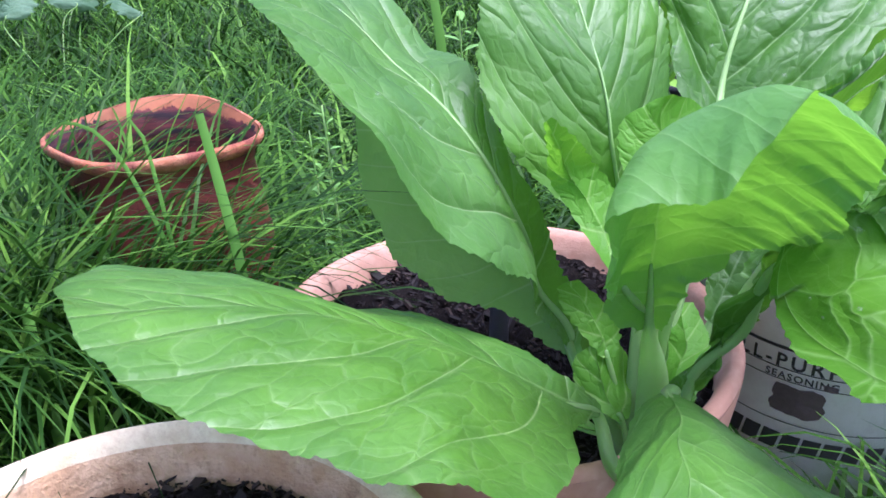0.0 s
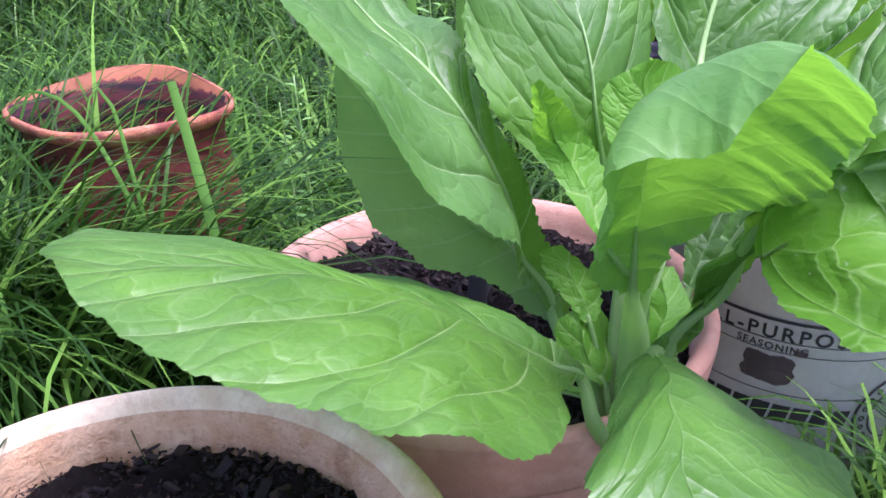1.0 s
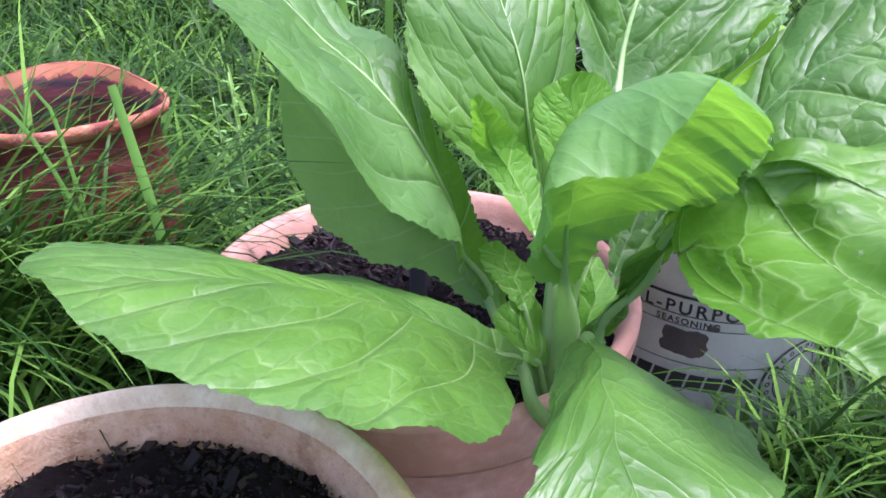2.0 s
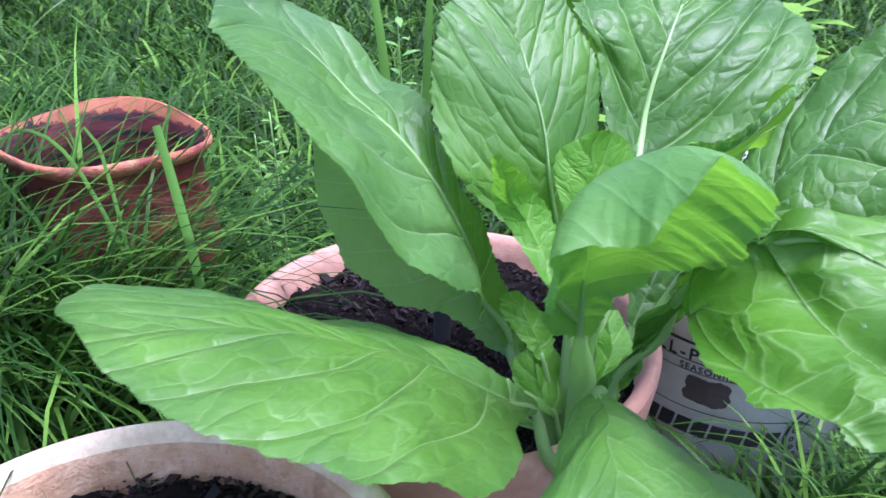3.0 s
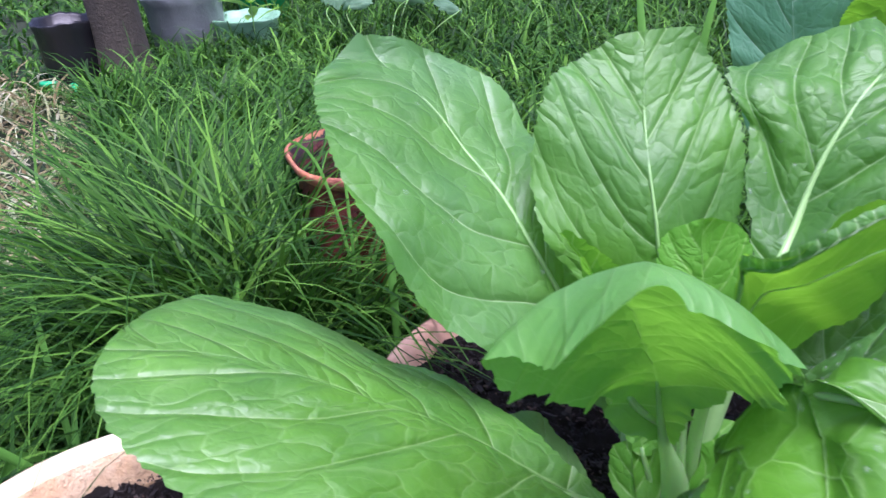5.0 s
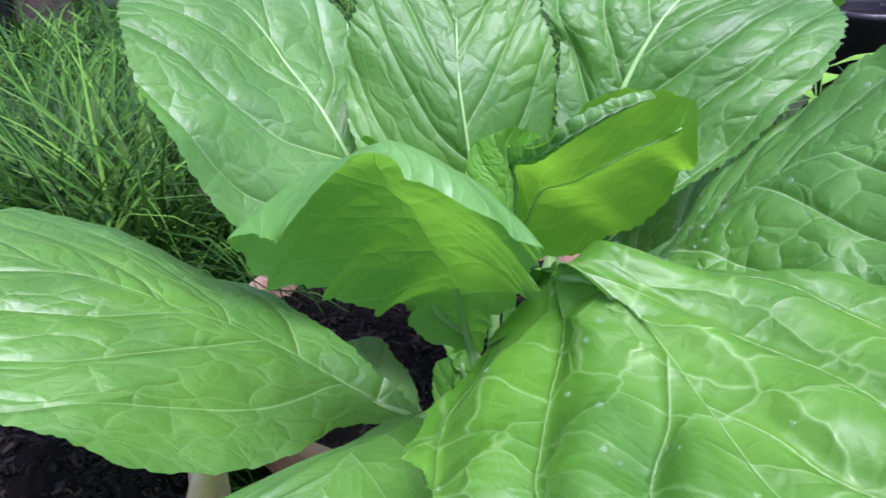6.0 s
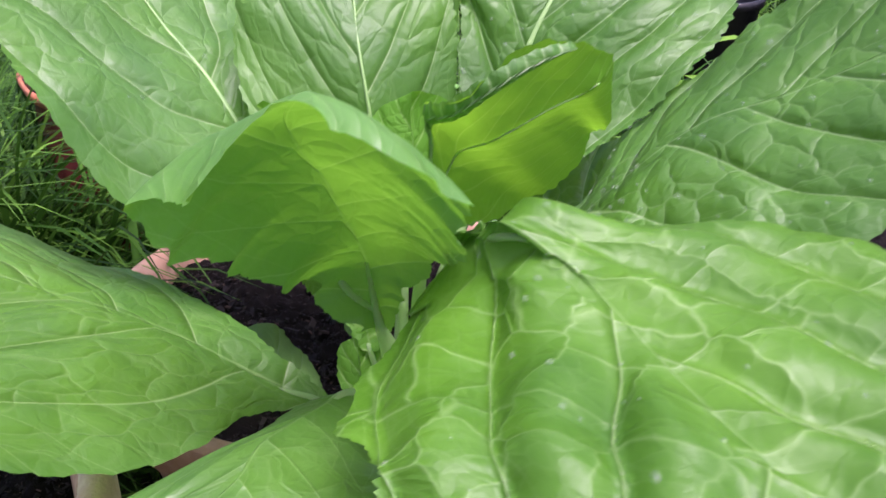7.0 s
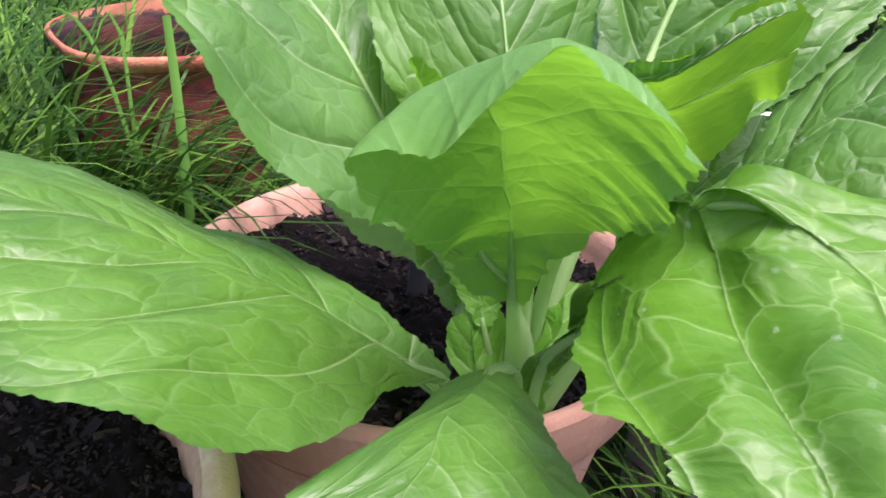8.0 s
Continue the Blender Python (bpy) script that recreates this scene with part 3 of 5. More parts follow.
LEAF_B = leaf(plant, st(
    (0.105, 0.550, 0.333, 0.100, 0.543, 0.333, 0.112, 0.554, 0.334),
    (0.093, 0.548, 0.373, 0.089, 0.539, 0.367, 0.108, 0.548, 0.385),
    (0.069, 0.543, 0.410, 0.067, 0.524, 0.401, 0.085, 0.542, 0.429),
    (0.062, 0.534, 0.451, 0.067, 0.487, 0.445, 0.073, 0.536, 0.474),
    (0.047, 0.522, 0.491, 0.046, 0.441, 0.480, 0.050, 0.532, 0.513),
    (0.026, 0.520, 0.530, 0.011, 0.412, 0.520, 0.033, 0.546, 0.552),
    (-0.002, 0.531, 0.560, -0.013, 0.404, 0.562, 0.014, 0.583, 0.569),
    (-0.031, 0.539, 0.583, -0.035, 0.409, 0.594, -0.011, 0.611, 0.572),
    (-0.056, 0.544, 0.609, -0.056, 0.423, 0.617, -0.034, 0.620, 0.597),
    (-0.086, 0.543, 0.633, -0.086, 0.450, 0.633, -0.071, 0.601, 0.630),
    (-0.113, 0.518, 0.648, -0.110, 0.482, 0.641, -0.109, 0.539, 0.659)),
    stalk=[(0.132, 0.520, 0.288), (0.122, 0.535, 0.315)], up=(0.6, -0.3, 0.7), sag=(0.06, -0.06), mat=LEAF_BLOOM_SHEEN, rib_mat=MIDRIB, seed=23, veins=6, lean=1.0, rib=0.0068, sink=-0.9, crease=0.0003, blade_rib=0.62, pucker=0.004,
    label="tall broad leaf with a pale midrib, rising outward")
leaf(plant, st(
    (0.140, 0.516, 0.427, 0.134, 0.512, 0.427, 0.146, 0.517, 0.426),
    (0.132, 0.528, 0.455, 0.104, 0.509, 0.471, 0.152, 0.544, 0.467),
    (0.125, 0.536, 0.485, 0.076, 0.509, 0.501, 0.155, 0.566, 0.501),
    (0.118, 0.535, 0.516, 0.049, 0.508, 0.530, 0.157, 0.576, 0.531),
    (0.113, 0.536, 0.548, 0.031, 0.521, 0.570, 0.159, 0.584, 0.563),
    (0.105, 0.545, 0.579, 0.031, 0.533, 0.610, 0.153, 0.593, 0.595),
    (0.095, 0.565, 0.606, 0.034, 0.555, 0.633, 0.139, 0.605, 0.617),
    (0.089, 0.581, 0.632, 0.045, 0.571, 0.641, 0.128, 0.609, 0.635),
    (0.085, 0.595, 0.657, 0.069, 0.587, 0.655, 0.112, 0.609, 0.657)),
    stalk=[(0.142, 0.508, 0.286), (0.141, 0.512, 0.370)], mat=LEAF_MATT, up=(0, -0.7, 0.7), sag=(0.03, 0.03), rib_mat=MIDRIB, seed=31, veins=5, lean=1.1, sink=-0.7, crease=0.0003, blade_rib=0.7, pucker=0.0014, label="upright oval leaf with a rounded tip")
LEAF_D = leaf(plant, st(
    (0.179, 0.528, 0.473, 0.174, 0.530, 0.473, 0.186, 0.525, 0.473),
    (0.184, 0.544, 0.498, 0.173, 0.548, 0.502, 0.214, 0.530, 0.502),
    (0.190, 0.564, 0.519, 0.171, 0.562, 0.529, 0.253, 0.542, 0.525),
    (0.195, 0.584, 0.538, 0.160, 0.583, 0.558, 0.287, 0.561, 0.550),
    (0.200, 0.597, 0.563, 0.157, 0.596, 0.594, 0.310, 0.574, 0.579),
    (0.208, 0.607, 0.587, 0.145, 0.598, 0.615, 0.323, 0.593, 0.594),
    (0.218, 0.623, 0.609, 0.136, 0.617, 0.626, 0.329, 0.626, 0.609),
    (0.228, 0.643, 0.622, 0.145, 0.642, 0.622, 0.324, 0.656, 0.613),
    (0.241, 0.666, 0.636, 0.172, 0.672, 0.639, 0.301, 0.677, 0.625),
    (0.246, 0.692, 0.638, 0.215, 0.703, 0.645, 0.265, 0.694, 0.634)),
    stalk=[(0.148, 0.512, 0.286), (0.160, 0.516, 0.390)], up=(0, -0.5, 0.8), sag=(0.03, 0.04), mat=LEAF_DARK, seed=43, pucker=0.004, veins=6, lean=1.1, rib_mat=MIDRIB, rib=0.0052, sink=-0.7, crease=0.0003, blade_rib=0.8,
    label="large puckered leaf with water drops on it")
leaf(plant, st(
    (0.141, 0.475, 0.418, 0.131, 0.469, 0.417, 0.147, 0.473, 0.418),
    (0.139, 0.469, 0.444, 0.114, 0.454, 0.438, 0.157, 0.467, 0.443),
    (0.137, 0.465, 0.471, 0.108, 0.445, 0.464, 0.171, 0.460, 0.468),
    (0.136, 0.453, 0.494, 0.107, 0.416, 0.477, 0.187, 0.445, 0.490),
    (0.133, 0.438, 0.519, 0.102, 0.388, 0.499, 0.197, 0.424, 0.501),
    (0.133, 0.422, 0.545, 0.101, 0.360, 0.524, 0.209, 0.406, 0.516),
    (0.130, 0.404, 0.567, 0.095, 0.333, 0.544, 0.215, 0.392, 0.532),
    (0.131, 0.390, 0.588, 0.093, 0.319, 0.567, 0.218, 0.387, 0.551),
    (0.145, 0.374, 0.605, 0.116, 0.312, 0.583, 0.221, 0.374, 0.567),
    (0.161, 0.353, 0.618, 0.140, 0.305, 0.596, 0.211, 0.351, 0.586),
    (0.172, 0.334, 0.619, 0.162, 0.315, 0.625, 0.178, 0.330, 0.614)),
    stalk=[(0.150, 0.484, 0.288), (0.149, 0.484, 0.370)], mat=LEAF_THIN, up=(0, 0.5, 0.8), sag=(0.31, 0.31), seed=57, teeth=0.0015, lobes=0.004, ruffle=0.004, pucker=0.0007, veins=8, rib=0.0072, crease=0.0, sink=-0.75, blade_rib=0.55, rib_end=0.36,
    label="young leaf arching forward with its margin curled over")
LEAF_F = leaf(plant, st(
    (0.209, 0.503, 0.439, 0.204, 0.510, 0.439, 0.213, 0.493, 0.437),
    (0.225, 0.505, 0.472, 0.222, 0.526, 0.467, 0.231, 0.479, 0.470),
    (0.250, 0.507, 0.497, 0.251, 0.536, 0.494, 0.256, 0.475, 0.494),
    (0.273, 0.515, 0.522, 0.272, 0.557, 0.528, 0.278, 0.471, 0.510),
    (0.296, 0.520, 0.546, 0.294, 0.571, 0.556, 0.300, 0.469, 0.518),
    (0.321, 0.522, 0.566, 0.319, 0.579, 0.583, 0.326, 0.460, 0.527),
    (0.352, 0.518, 0.582, 0.345, 0.580, 0.610, 0.360, 0.444, 0.532),
    (0.382, 0.513, 0.602, 0.374, 0.572, 0.633, 0.394, 0.433, 0.546),
    (0.412, 0.506, 0.622, 0.400, 0.554, 0.651, 0.419, 0.445, 0.576),
    (0.443, 0.498, 0.636, 0.435, 0.513, 0.645, 0.442, 0.483, 0.618)),
    stalk=[(0.156, 0.500, 0.286), (0.185, 0.504, 0.365)], up=(-0.5, -0.5, 0.6), sag=(-0.05, 0.05), mat=LEAF_DARK, seed=61, veins=6, lean=1.1, pucker=0.003, rib=0.0038,
    label="wide dark leaf with water drops on it")
LEAF_G = leaf(plant, st(
    (0.161, 0.454, 0.348, 0.152, 0.444, 0.344, 0.169, 0.456, 0.351),
    (0.168, 0.460, 0.400, 0.154, 0.456, 0.373, 0.179, 0.460, 0.405),
    (0.192, 0.449, 0.442, 0.173, 0.453, 0.388, 0.202, 0.448, 0.443),
    (0.202, 0.440, 0.491, 0.179, 0.461, 0.415, 0.210, 0.441, 0.487),
    (0.221, 0.410, 0.526, 0.195, 0.449, 0.442, 0.233, 0.422, 0.519),
    (0.236, 0.376, 0.562, 0.199, 0.432, 0.501, 0.262, 0.415, 0.547),
    (0.276, 0.357, 0.551, 0.186, 0.373, 0.488, 0.342, 0.429, 0.546),
    (0.309, 0.324, 0.543, 0.194, 0.293, 0.503, 0.399, 0.418, 0.549),
    (0.333, 0.292, 0.544, 0.220, 0.264, 0.521, 0.422, 0.375, 0.549),
    (0.358, 0.269, 0.540, 0.233, 0.248, 0.513, 0.424, 0.328, 0.543),
    (0.386, 0.232, 0.528, 0.344, 0.223, 0.519, 0.402, 0.250, 0.528)),
    stalk=[(0.165, 0.470, 0.288)], mat=LEAF_NET, up=(0, 0, 1), sag=(0.16, 0.08), seed=73, teeth=0.0015, lobes=0.003, veins=6, pucker=0.0115, lean=1.2, rib=0.0042, crease=0.0025, ns=210, nw=54,
    label="very large drooping leaf, deeply ribbed between its veins")
leaf(plant, st(
    (0.150, 0.429, 0.405, 0.149, 0.426, 0.404, 0.155, 0.428, 0.405),
    (0.142, 0.409, 0.418, 0.127, 0.395, 0.416, 0.154, 0.415, 0.407),
    (0.142, 0.385, 0.429, 0.109, 0.352, 0.421, 0.172, 0.394, 0.408),
    (0.140, 0.356, 0.441, 0.099, 0.308, 0.435, 0.189, 0.362, 0.412),
    (0.134, 0.330, 0.446, 0.086, 0.276, 0.440, 0.203, 0.340, 0.413),
    (0.135, 0.306, 0.447, 0.085, 0.259, 0.444, 0.218, 0.321, 0.414),
    (0.130, 0.278, 0.447, 0.075, 0.243, 0.442, 0.218, 0.292, 0.416),
    (0.133, 0.250, 0.444, 0.084, 0.228, 0.437, 0.213, 0.259, 0.424),
    (0.135, 0.223, 0.437, 0.119, 0.219, 0.434, 0.163, 0.224, 0.435)),
    stalk=[(0.150, 0.468, 0.288), (0.151, 0.446, 0.370)], sag=(0.12, 0.12), mat=LEAF_FRONT, seed=83, veins=7, pucker=0.002, sink=0.6, crease=0.001,
    label="leaf bending forward over the pot's front rim")
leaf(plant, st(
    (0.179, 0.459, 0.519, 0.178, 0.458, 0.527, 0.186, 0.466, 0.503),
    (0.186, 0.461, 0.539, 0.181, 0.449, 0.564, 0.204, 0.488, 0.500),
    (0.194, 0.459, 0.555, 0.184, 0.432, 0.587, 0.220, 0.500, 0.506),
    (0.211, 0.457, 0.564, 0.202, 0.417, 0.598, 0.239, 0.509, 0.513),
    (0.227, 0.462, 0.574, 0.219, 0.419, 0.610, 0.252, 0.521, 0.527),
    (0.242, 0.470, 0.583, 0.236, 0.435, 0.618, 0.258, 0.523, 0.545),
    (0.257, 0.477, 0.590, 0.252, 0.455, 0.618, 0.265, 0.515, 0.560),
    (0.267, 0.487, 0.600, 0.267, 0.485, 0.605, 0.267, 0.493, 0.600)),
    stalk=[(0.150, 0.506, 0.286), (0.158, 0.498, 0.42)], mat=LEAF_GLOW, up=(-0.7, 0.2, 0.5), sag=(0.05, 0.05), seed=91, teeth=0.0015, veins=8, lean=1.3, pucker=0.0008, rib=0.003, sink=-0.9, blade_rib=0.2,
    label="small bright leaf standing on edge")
leaf(plant, st(
    (0.149, 0.507, 0.472, 0.143, 0.502, 0.472, 0.155, 0.508, 0.472),
    (0.151, 0.510, 0.490, 0.131, 0.505, 0.493, 0.168, 0.514, 0.496),
    (0.151, 0.514, 0.508, 0.123, 0.511, 0.513, 0.177, 0.521, 0.519),
    (0.149, 0.518, 0.526, 0.119, 0.520, 0.528, 0.177, 0.528, 0.538),
    (0.146, 0.523, 0.544, 0.122, 0.528, 0.543, 0.168, 0.531, 0.553),
    (0.146, 0.525, 0.559, 0.143, 0.530, 0.556, 0.151, 0.525, 0.560)),
    stalk=[(0.153, 0.488, 0.288), (0.148, 0.498, 0.410)], mat=LEAF_YOUNG, up=(0, -0.7, 0.5), sag=(-0.05, -0.05), seed=97, veins=4, lean=1.0, ns=60, nw=18, teeth=0.0009, pucker=0.0015, rib=0.0025,
    label="small round crinkled young leaf")
leaf(plant, st(
    (0.116, 0.468, 0.466, 0.111, 0.463, 0.468, 0.122, 0.471, 0.466),
    (0.110, 0.484, 0.483, 0.099, 0.479, 0.481, 0.122, 0.492, 0.486),
    (0.100, 0.494, 0.500, 0.086, 0.496, 0.496, 0.116, 0.506, 0.504),
    (0.087, 0.495, 0.518, 0.074, 0.504, 0.512, 0.103, 0.505, 0.522),
    (0.080, 0.485, 0.539, 0.073, 0.497, 0.535, 0.091, 0.489, 0.543),
    (0.071, 0.472, 0.561, 0.069, 0.474, 0.559, 0.074, 0.474, 0.563)),
    stalk=[(0.138, 0.476, 0.43), (0.124, 0.462, 0.452)], mat=LEAF_YOUNG, up=(0.2, -0.7, 0.5), sag=(-0.1, -0.1), seed=101, veins=4, lean=1.0, ns=60, nw=18, teeth=0.0015, rib=0.0018,
    label="narrow pointed young leaf")
leaf(plant, st(
    (0.102, 0.530, 0.352, 0.100, 0.530, 0.354, 0.108, 0.531, 0.354),
    (0.085, 0.564, 0.369, 0.071, 0.571, 0.347, 0.095, 0.578, 0.391),
    (0.064, 0.591, 0.389, 0.043, 0.597, 0.355, 0.072, 0.606, 0.421),
    (0.033, 0.605, 0.407, 0.002, 0.602, 0.358, 0.042, 0.621, 0.444),
    (0.007, 0.616, 0.436, -0.026, 0.611, 0.379, 0.018, 0.630, 0.473),
    (-0.021, 0.621, 0.465, -0.053, 0.620, 0.403, -0.007, 0.629, 0.497),
    (-0.046, 0.629, 0.496, -0.070, 0.630, 0.448, -0.036, 0.630, 0.519),
    (-0.070, 0.637, 0.528, -0.074, 0.637, 0.516, -0.066, 0.637, 0.534)),
    stalk=[(0.140, 0.488, 0.288)], mat=LEAF_DULL, up=(-0.5, 0.3, 0.6), sag=(0.05, 0.05), seed=107, teeth=0.0015, lobes=0.003, label="grey-green shaded leaf seen from below", rib=0.005)
leaf(plant, st(
    (0.131, 0.479, 0.339, 0.127, 0.475, 0.340, 0.135, 0.481, 0.339),
    (0.124, 0.485, 0.346, 0.110, 0.487, 0.343, 0.138, 0.499, 0.343),
    (0.119, 0.492, 0.354, 0.099, 0.497, 0.349, 0.139, 0.515, 0.349),
    (0.116, 0.497, 0.366, 0.096, 0.502, 0.361, 0.138, 0.524, 0.360),
    (0.113, 0.503, 0.377, 0.097, 0.506, 0.373, 0.130, 0.523, 0.374),
    (0.116, 0.508, 0.386, 0.112, 0.509, 0.384, 0.122, 0.513, 0.387)),
    stalk=[(0.140, 0.476, 0.288)], mat=LEAF_YOUNG, up=(0, -0.6, 0.7), sag=(-0.08, -0.08), seed=113, veins=4, lean=1.0, ns=60, nw=18, teeth=0.0007, pucker=0.001, rib=0.002, label="small round crinkled leaf at the plant's base")
leaf(plant, st(
    (0.157, 0.469, 0.357, 0.152, 0.467, 0.358, 0.161, 0.469, 0.358),
    (0.161, 0.475, 0.371, 0.154, 0.477, 0.368, 0.171, 0.477, 0.373),
    (0.165, 0.484, 0.383, 0.157, 0.489, 0.377, 0.177, 0.487, 0.386),
    (0.171, 0.494, 0.392, 0.161, 0.501, 0.385, 0.188, 0.495, 0.392),
    (0.170, 0.507, 0.402, 0.158, 0.512, 0.396, 0.186, 0.508, 0.399),
    (0.170, 0.520, 0.412, 0.164, 0.521, 0.409, 0.179, 0.521, 0.411)),
    stalk=[(0.154, 0.474, 0.288)], mat=LEAF_YOUNG, up=(0, -0.6, 0.7), sag=(-0.08, -0.08), seed=127, veins=4, lean=1.0, ns=60, nw=18, teeth=0.0007, pucker=0.0012, rib=0.002, label="small folded crinkled leaf beside the main stalk")
leaf(plant, st(
    (0.121, 0.504, 0.374, 0.116, 0.502, 0.375, 0.126, 0.506, 0.374),
    (0.116, 0.510, 0.388, 0.105, 0.508, 0.386, 0.129, 0.513, 0.386),
    (0.109, 0.515, 0.401, 0.095, 0.513, 0.397, 0.126, 0.518, 0.398),
    (0.101, 0.520, 0.413, 0.086, 0.519, 0.408, 0.115, 0.521, 0.412),
    (0.090, 0.524, 0.424, 0.084, 0.524, 0.420, 0.098, 0.524, 0.426)),
    stalk=[(0.136, 0.506, 0.288), (0.128, 0.506, 0.34)], mat=LEAF_YOUNG, up=(0, -0.4, 0.7), sag=(-0.1, -0.1), seed=131, veins=4, lean=1.0, ns=50, nw=16, teeth=0.0015, rib=0.002, label="small narrow leaf near the base")

leaf(plant, st(
    (0.196, 0.535, 0.385, 0.192, 0.538, 0.386, 0.200, 0.532, 0.384),
    (0.214, 0.555, 0.422, 0.196, 0.566, 0.428, 0.236, 0.548, 0.416),
    (0.234, 0.576, 0.452, 0.206, 0.594, 0.462, 0.266, 0.564, 0.442),
    (0.256, 0.598, 0.474, 0.224, 0.620, 0.486, 0.290, 0.586, 0.462),
    (0.280, 0.622, 0.488, 0.252, 0.640, 0.498, 0.304, 0.614, 0.478),
    (0.300, 0.642, 0.492, 0.290, 0.648, 0.495, 0.308, 0.638, 0.489)),
    stalk=[(0.158, 0.502, 0.286), (0.176, 0.518, 0.340)], mat=LEAF_DARK, up=(-0.4, -0.5, 0.7), sag=(0.05, 0.05), seed=171, veins=5, lean=1.1, ns=70, nw=20, pucker=0.0015, rib=0.003, label="low dark leaf in the shade of the others")

leaf(plant, st(
    (0.1806, 0.4499, 0.5394, 0.1796, 0.4534, 0.5434, 0.1807, 0.4517, 0.5379),
    (0.1834, 0.4435, 0.5618, 0.1818, 0.4446, 0.5692, 0.1842, 0.4472, 0.5576),
    (0.1854, 0.4307, 0.5795, 0.1844, 0.4296, 0.5877, 0.1870, 0.4355, 0.5757),
    (0.2015, 0.4184, 0.5882, 0.1995, 0.4164, 0.5959, 0.2024, 0.4239, 0.5850),
    (0.2174, 0.4176, 0.6001, 0.2139, 0.4157, 0.6066, 0.2176, 0.4225, 0.5972),
    (0.2319, 0.4262, 0.6095, 0.2280, 0.4250, 0.6151, 0.2317, 0.4301, 0.6070),
    (0.2439, 0.4379, 0.6146, 0.2401, 0.4381, 0.6191, 0.2435, 0.4406, 0.6129),
    (0.2541, 0.4494, 0.6164, 0.2504, 0.4512, 0.6192, 0.2534, 0.4507, 0.6160)),
    mat=LEAF_BLOOM_SHEEN, up=(0.1, -0.6, 0.7), sag=(0.3, 0.3), seed=181, veins=14, lean=0.2, ns=90, nw=14, teeth=0.0012, ruffle=0.002, pucker=0.002, rib=0.0007, label="crinkled pale margin curled over on the bright leaf")

# ---- grey tube standing in the soil ----
v, f = tube([(0.040, 0.632, 0.262), (0.040, 0.632, 0.295), (0.041, 0.634, 0.341)], [0.0088, 0.0088, 0.0086], 20)
tagged(link("tube", v, f, GREY_TUBE), "short grey plastic tube standing in the soil", "tube")

# ---- white pail with black print ----
pail = thing("pail", "upright white plastic food pail with black print, soil-stained", "bucket", (*PAIL, 0))
R0, R1, PH = 0.130, 0.142, 0.408
prof = [(0.0, 0.0), (R0 - 0.004, 0.0), (R0, 0.004), (R1, PH - 0.05), (R1 + 0.006, PH - 0.048), (R1 + 0.006, PH - 0.04), (R1 + 0.001, PH - 0.038), (R1 + 0.001, PH - 0.012), (R1 + 0.007, PH - 0.01), (R1 + 0.008, PH - 0.002), (R1 + 0.004, PH), (R1 - 0.002, PH - 0.002), (R1 - 0.004, PH - 0.03), (R1 - 0.008, 0.36), (0.0, 0.36)]
v, f = lathe(prof, 128)
link("body", v, f, PLASTIC, pail)


def wrap(name, flat_verts, faces, turn, height, mat=INK):
    """Lay flat print (x along, y up, in metres) round the pail's wall, 1 mm proud."""
    v = []
    for x, y in flat_verts:
        z = height + y
        r = R0 + (R1 - R0) * z / (PH - 0.05) + 0.0008
        a = turn + x / r
        v.append((r * math.cos(a), r * math.sin(a), z))
    return link(name, v, faces, mat, pail, smooth=False)


def lettering(words, size, turn, height, spacing=1.1):
    cu = bpy.data.curves.new("letters", "FONT")
    cu.body, cu.size, cu.align_x, cu.space_character, cu.resolution_u = words, size, "CENTER", spacing, 3
    cu.offset = size * 0.02
    o = new("letters", cu)
    me = o.to_mesh()
    flat = [(p.co.x, p.co.y) for p in me.vertices]
    faces = [tuple(q.vertices) for q in me.polygons]
    o.to_mesh_clear()
    bpy.data.objects.remove(o)
    wrap("lettering", flat, faces, turn, height)


def bar(x0, x1, y0, y1, turn, height, n=16, skew=0.0):
    xs = np.linspace(x0, x1, n)
    fv = [(x + skew * (y - y0), y) for x in xs for y in (y0, y1)]
    wrap("print_bar", fv, [(2 * i, 2 * i + 2, 2 * i + 3, 2 * i + 1) for i in range(n - 1)], turn, height)


FACE = radians(-118)
bar(-0.13, 0.13, 0.0, 0.0035, FACE, 0.277)
lettering("ALL-PURPOSE", 0.0205, FACE, 0.258, 1.3)
lettering("SEASONING", 0.0105, FACE, 0.2455, 1.2)
bar(-0.13, 0.13, 0.0, 0.0012, FACE, 0.256)
bar(-0.12, 0.12, 0.0, 0.001, FACE, 0.2435)
for i in range(8):
    bar(-0.066 + i * 0.0186, -0.066 + i * 0.0186 + 0.0158, 0.0, 0.0205, FACE, 0.163, 4, 0.18)
bar(-0.08, 0.10, 0.0, 0.001, FACE, 0.196)


def emblem(x, y, w, h, turn, height, seed, n=44):
    """A solid printed block with a worn, uneven outline."""
    a = np.linspace(0, 2 * math.pi, n, endpoint=False)
    k = 1 / np.maximum(np.abs(np.cos(a)), np.abs(np.sin(a))) ** 0.8 * (1 + 0.09 * wave(a * 3, seed, 5))
    fv = [(x, y)] + [(x + w * kk * math.cos(aa), y + h * kk * math.sin(aa)) for aa, kk in zip(a, k)]
    wrap("emblem", fv, [(0, 1 + i, 1 + (i + 1) % n) for i in range(n)], turn, height, SCUFFED)


SCUFFED = plain_material("scuffed_print", (0.09, 0.075, 0.07), 0.7, 0.6, 240.0, 0.0003)
emblem(0.0, 0.0, 0.024, 0.0165, FACE, 0.223, 4)
emblem(0.026, 0.0235, 0.006, 0.0035, FACE, 0.223, 9)


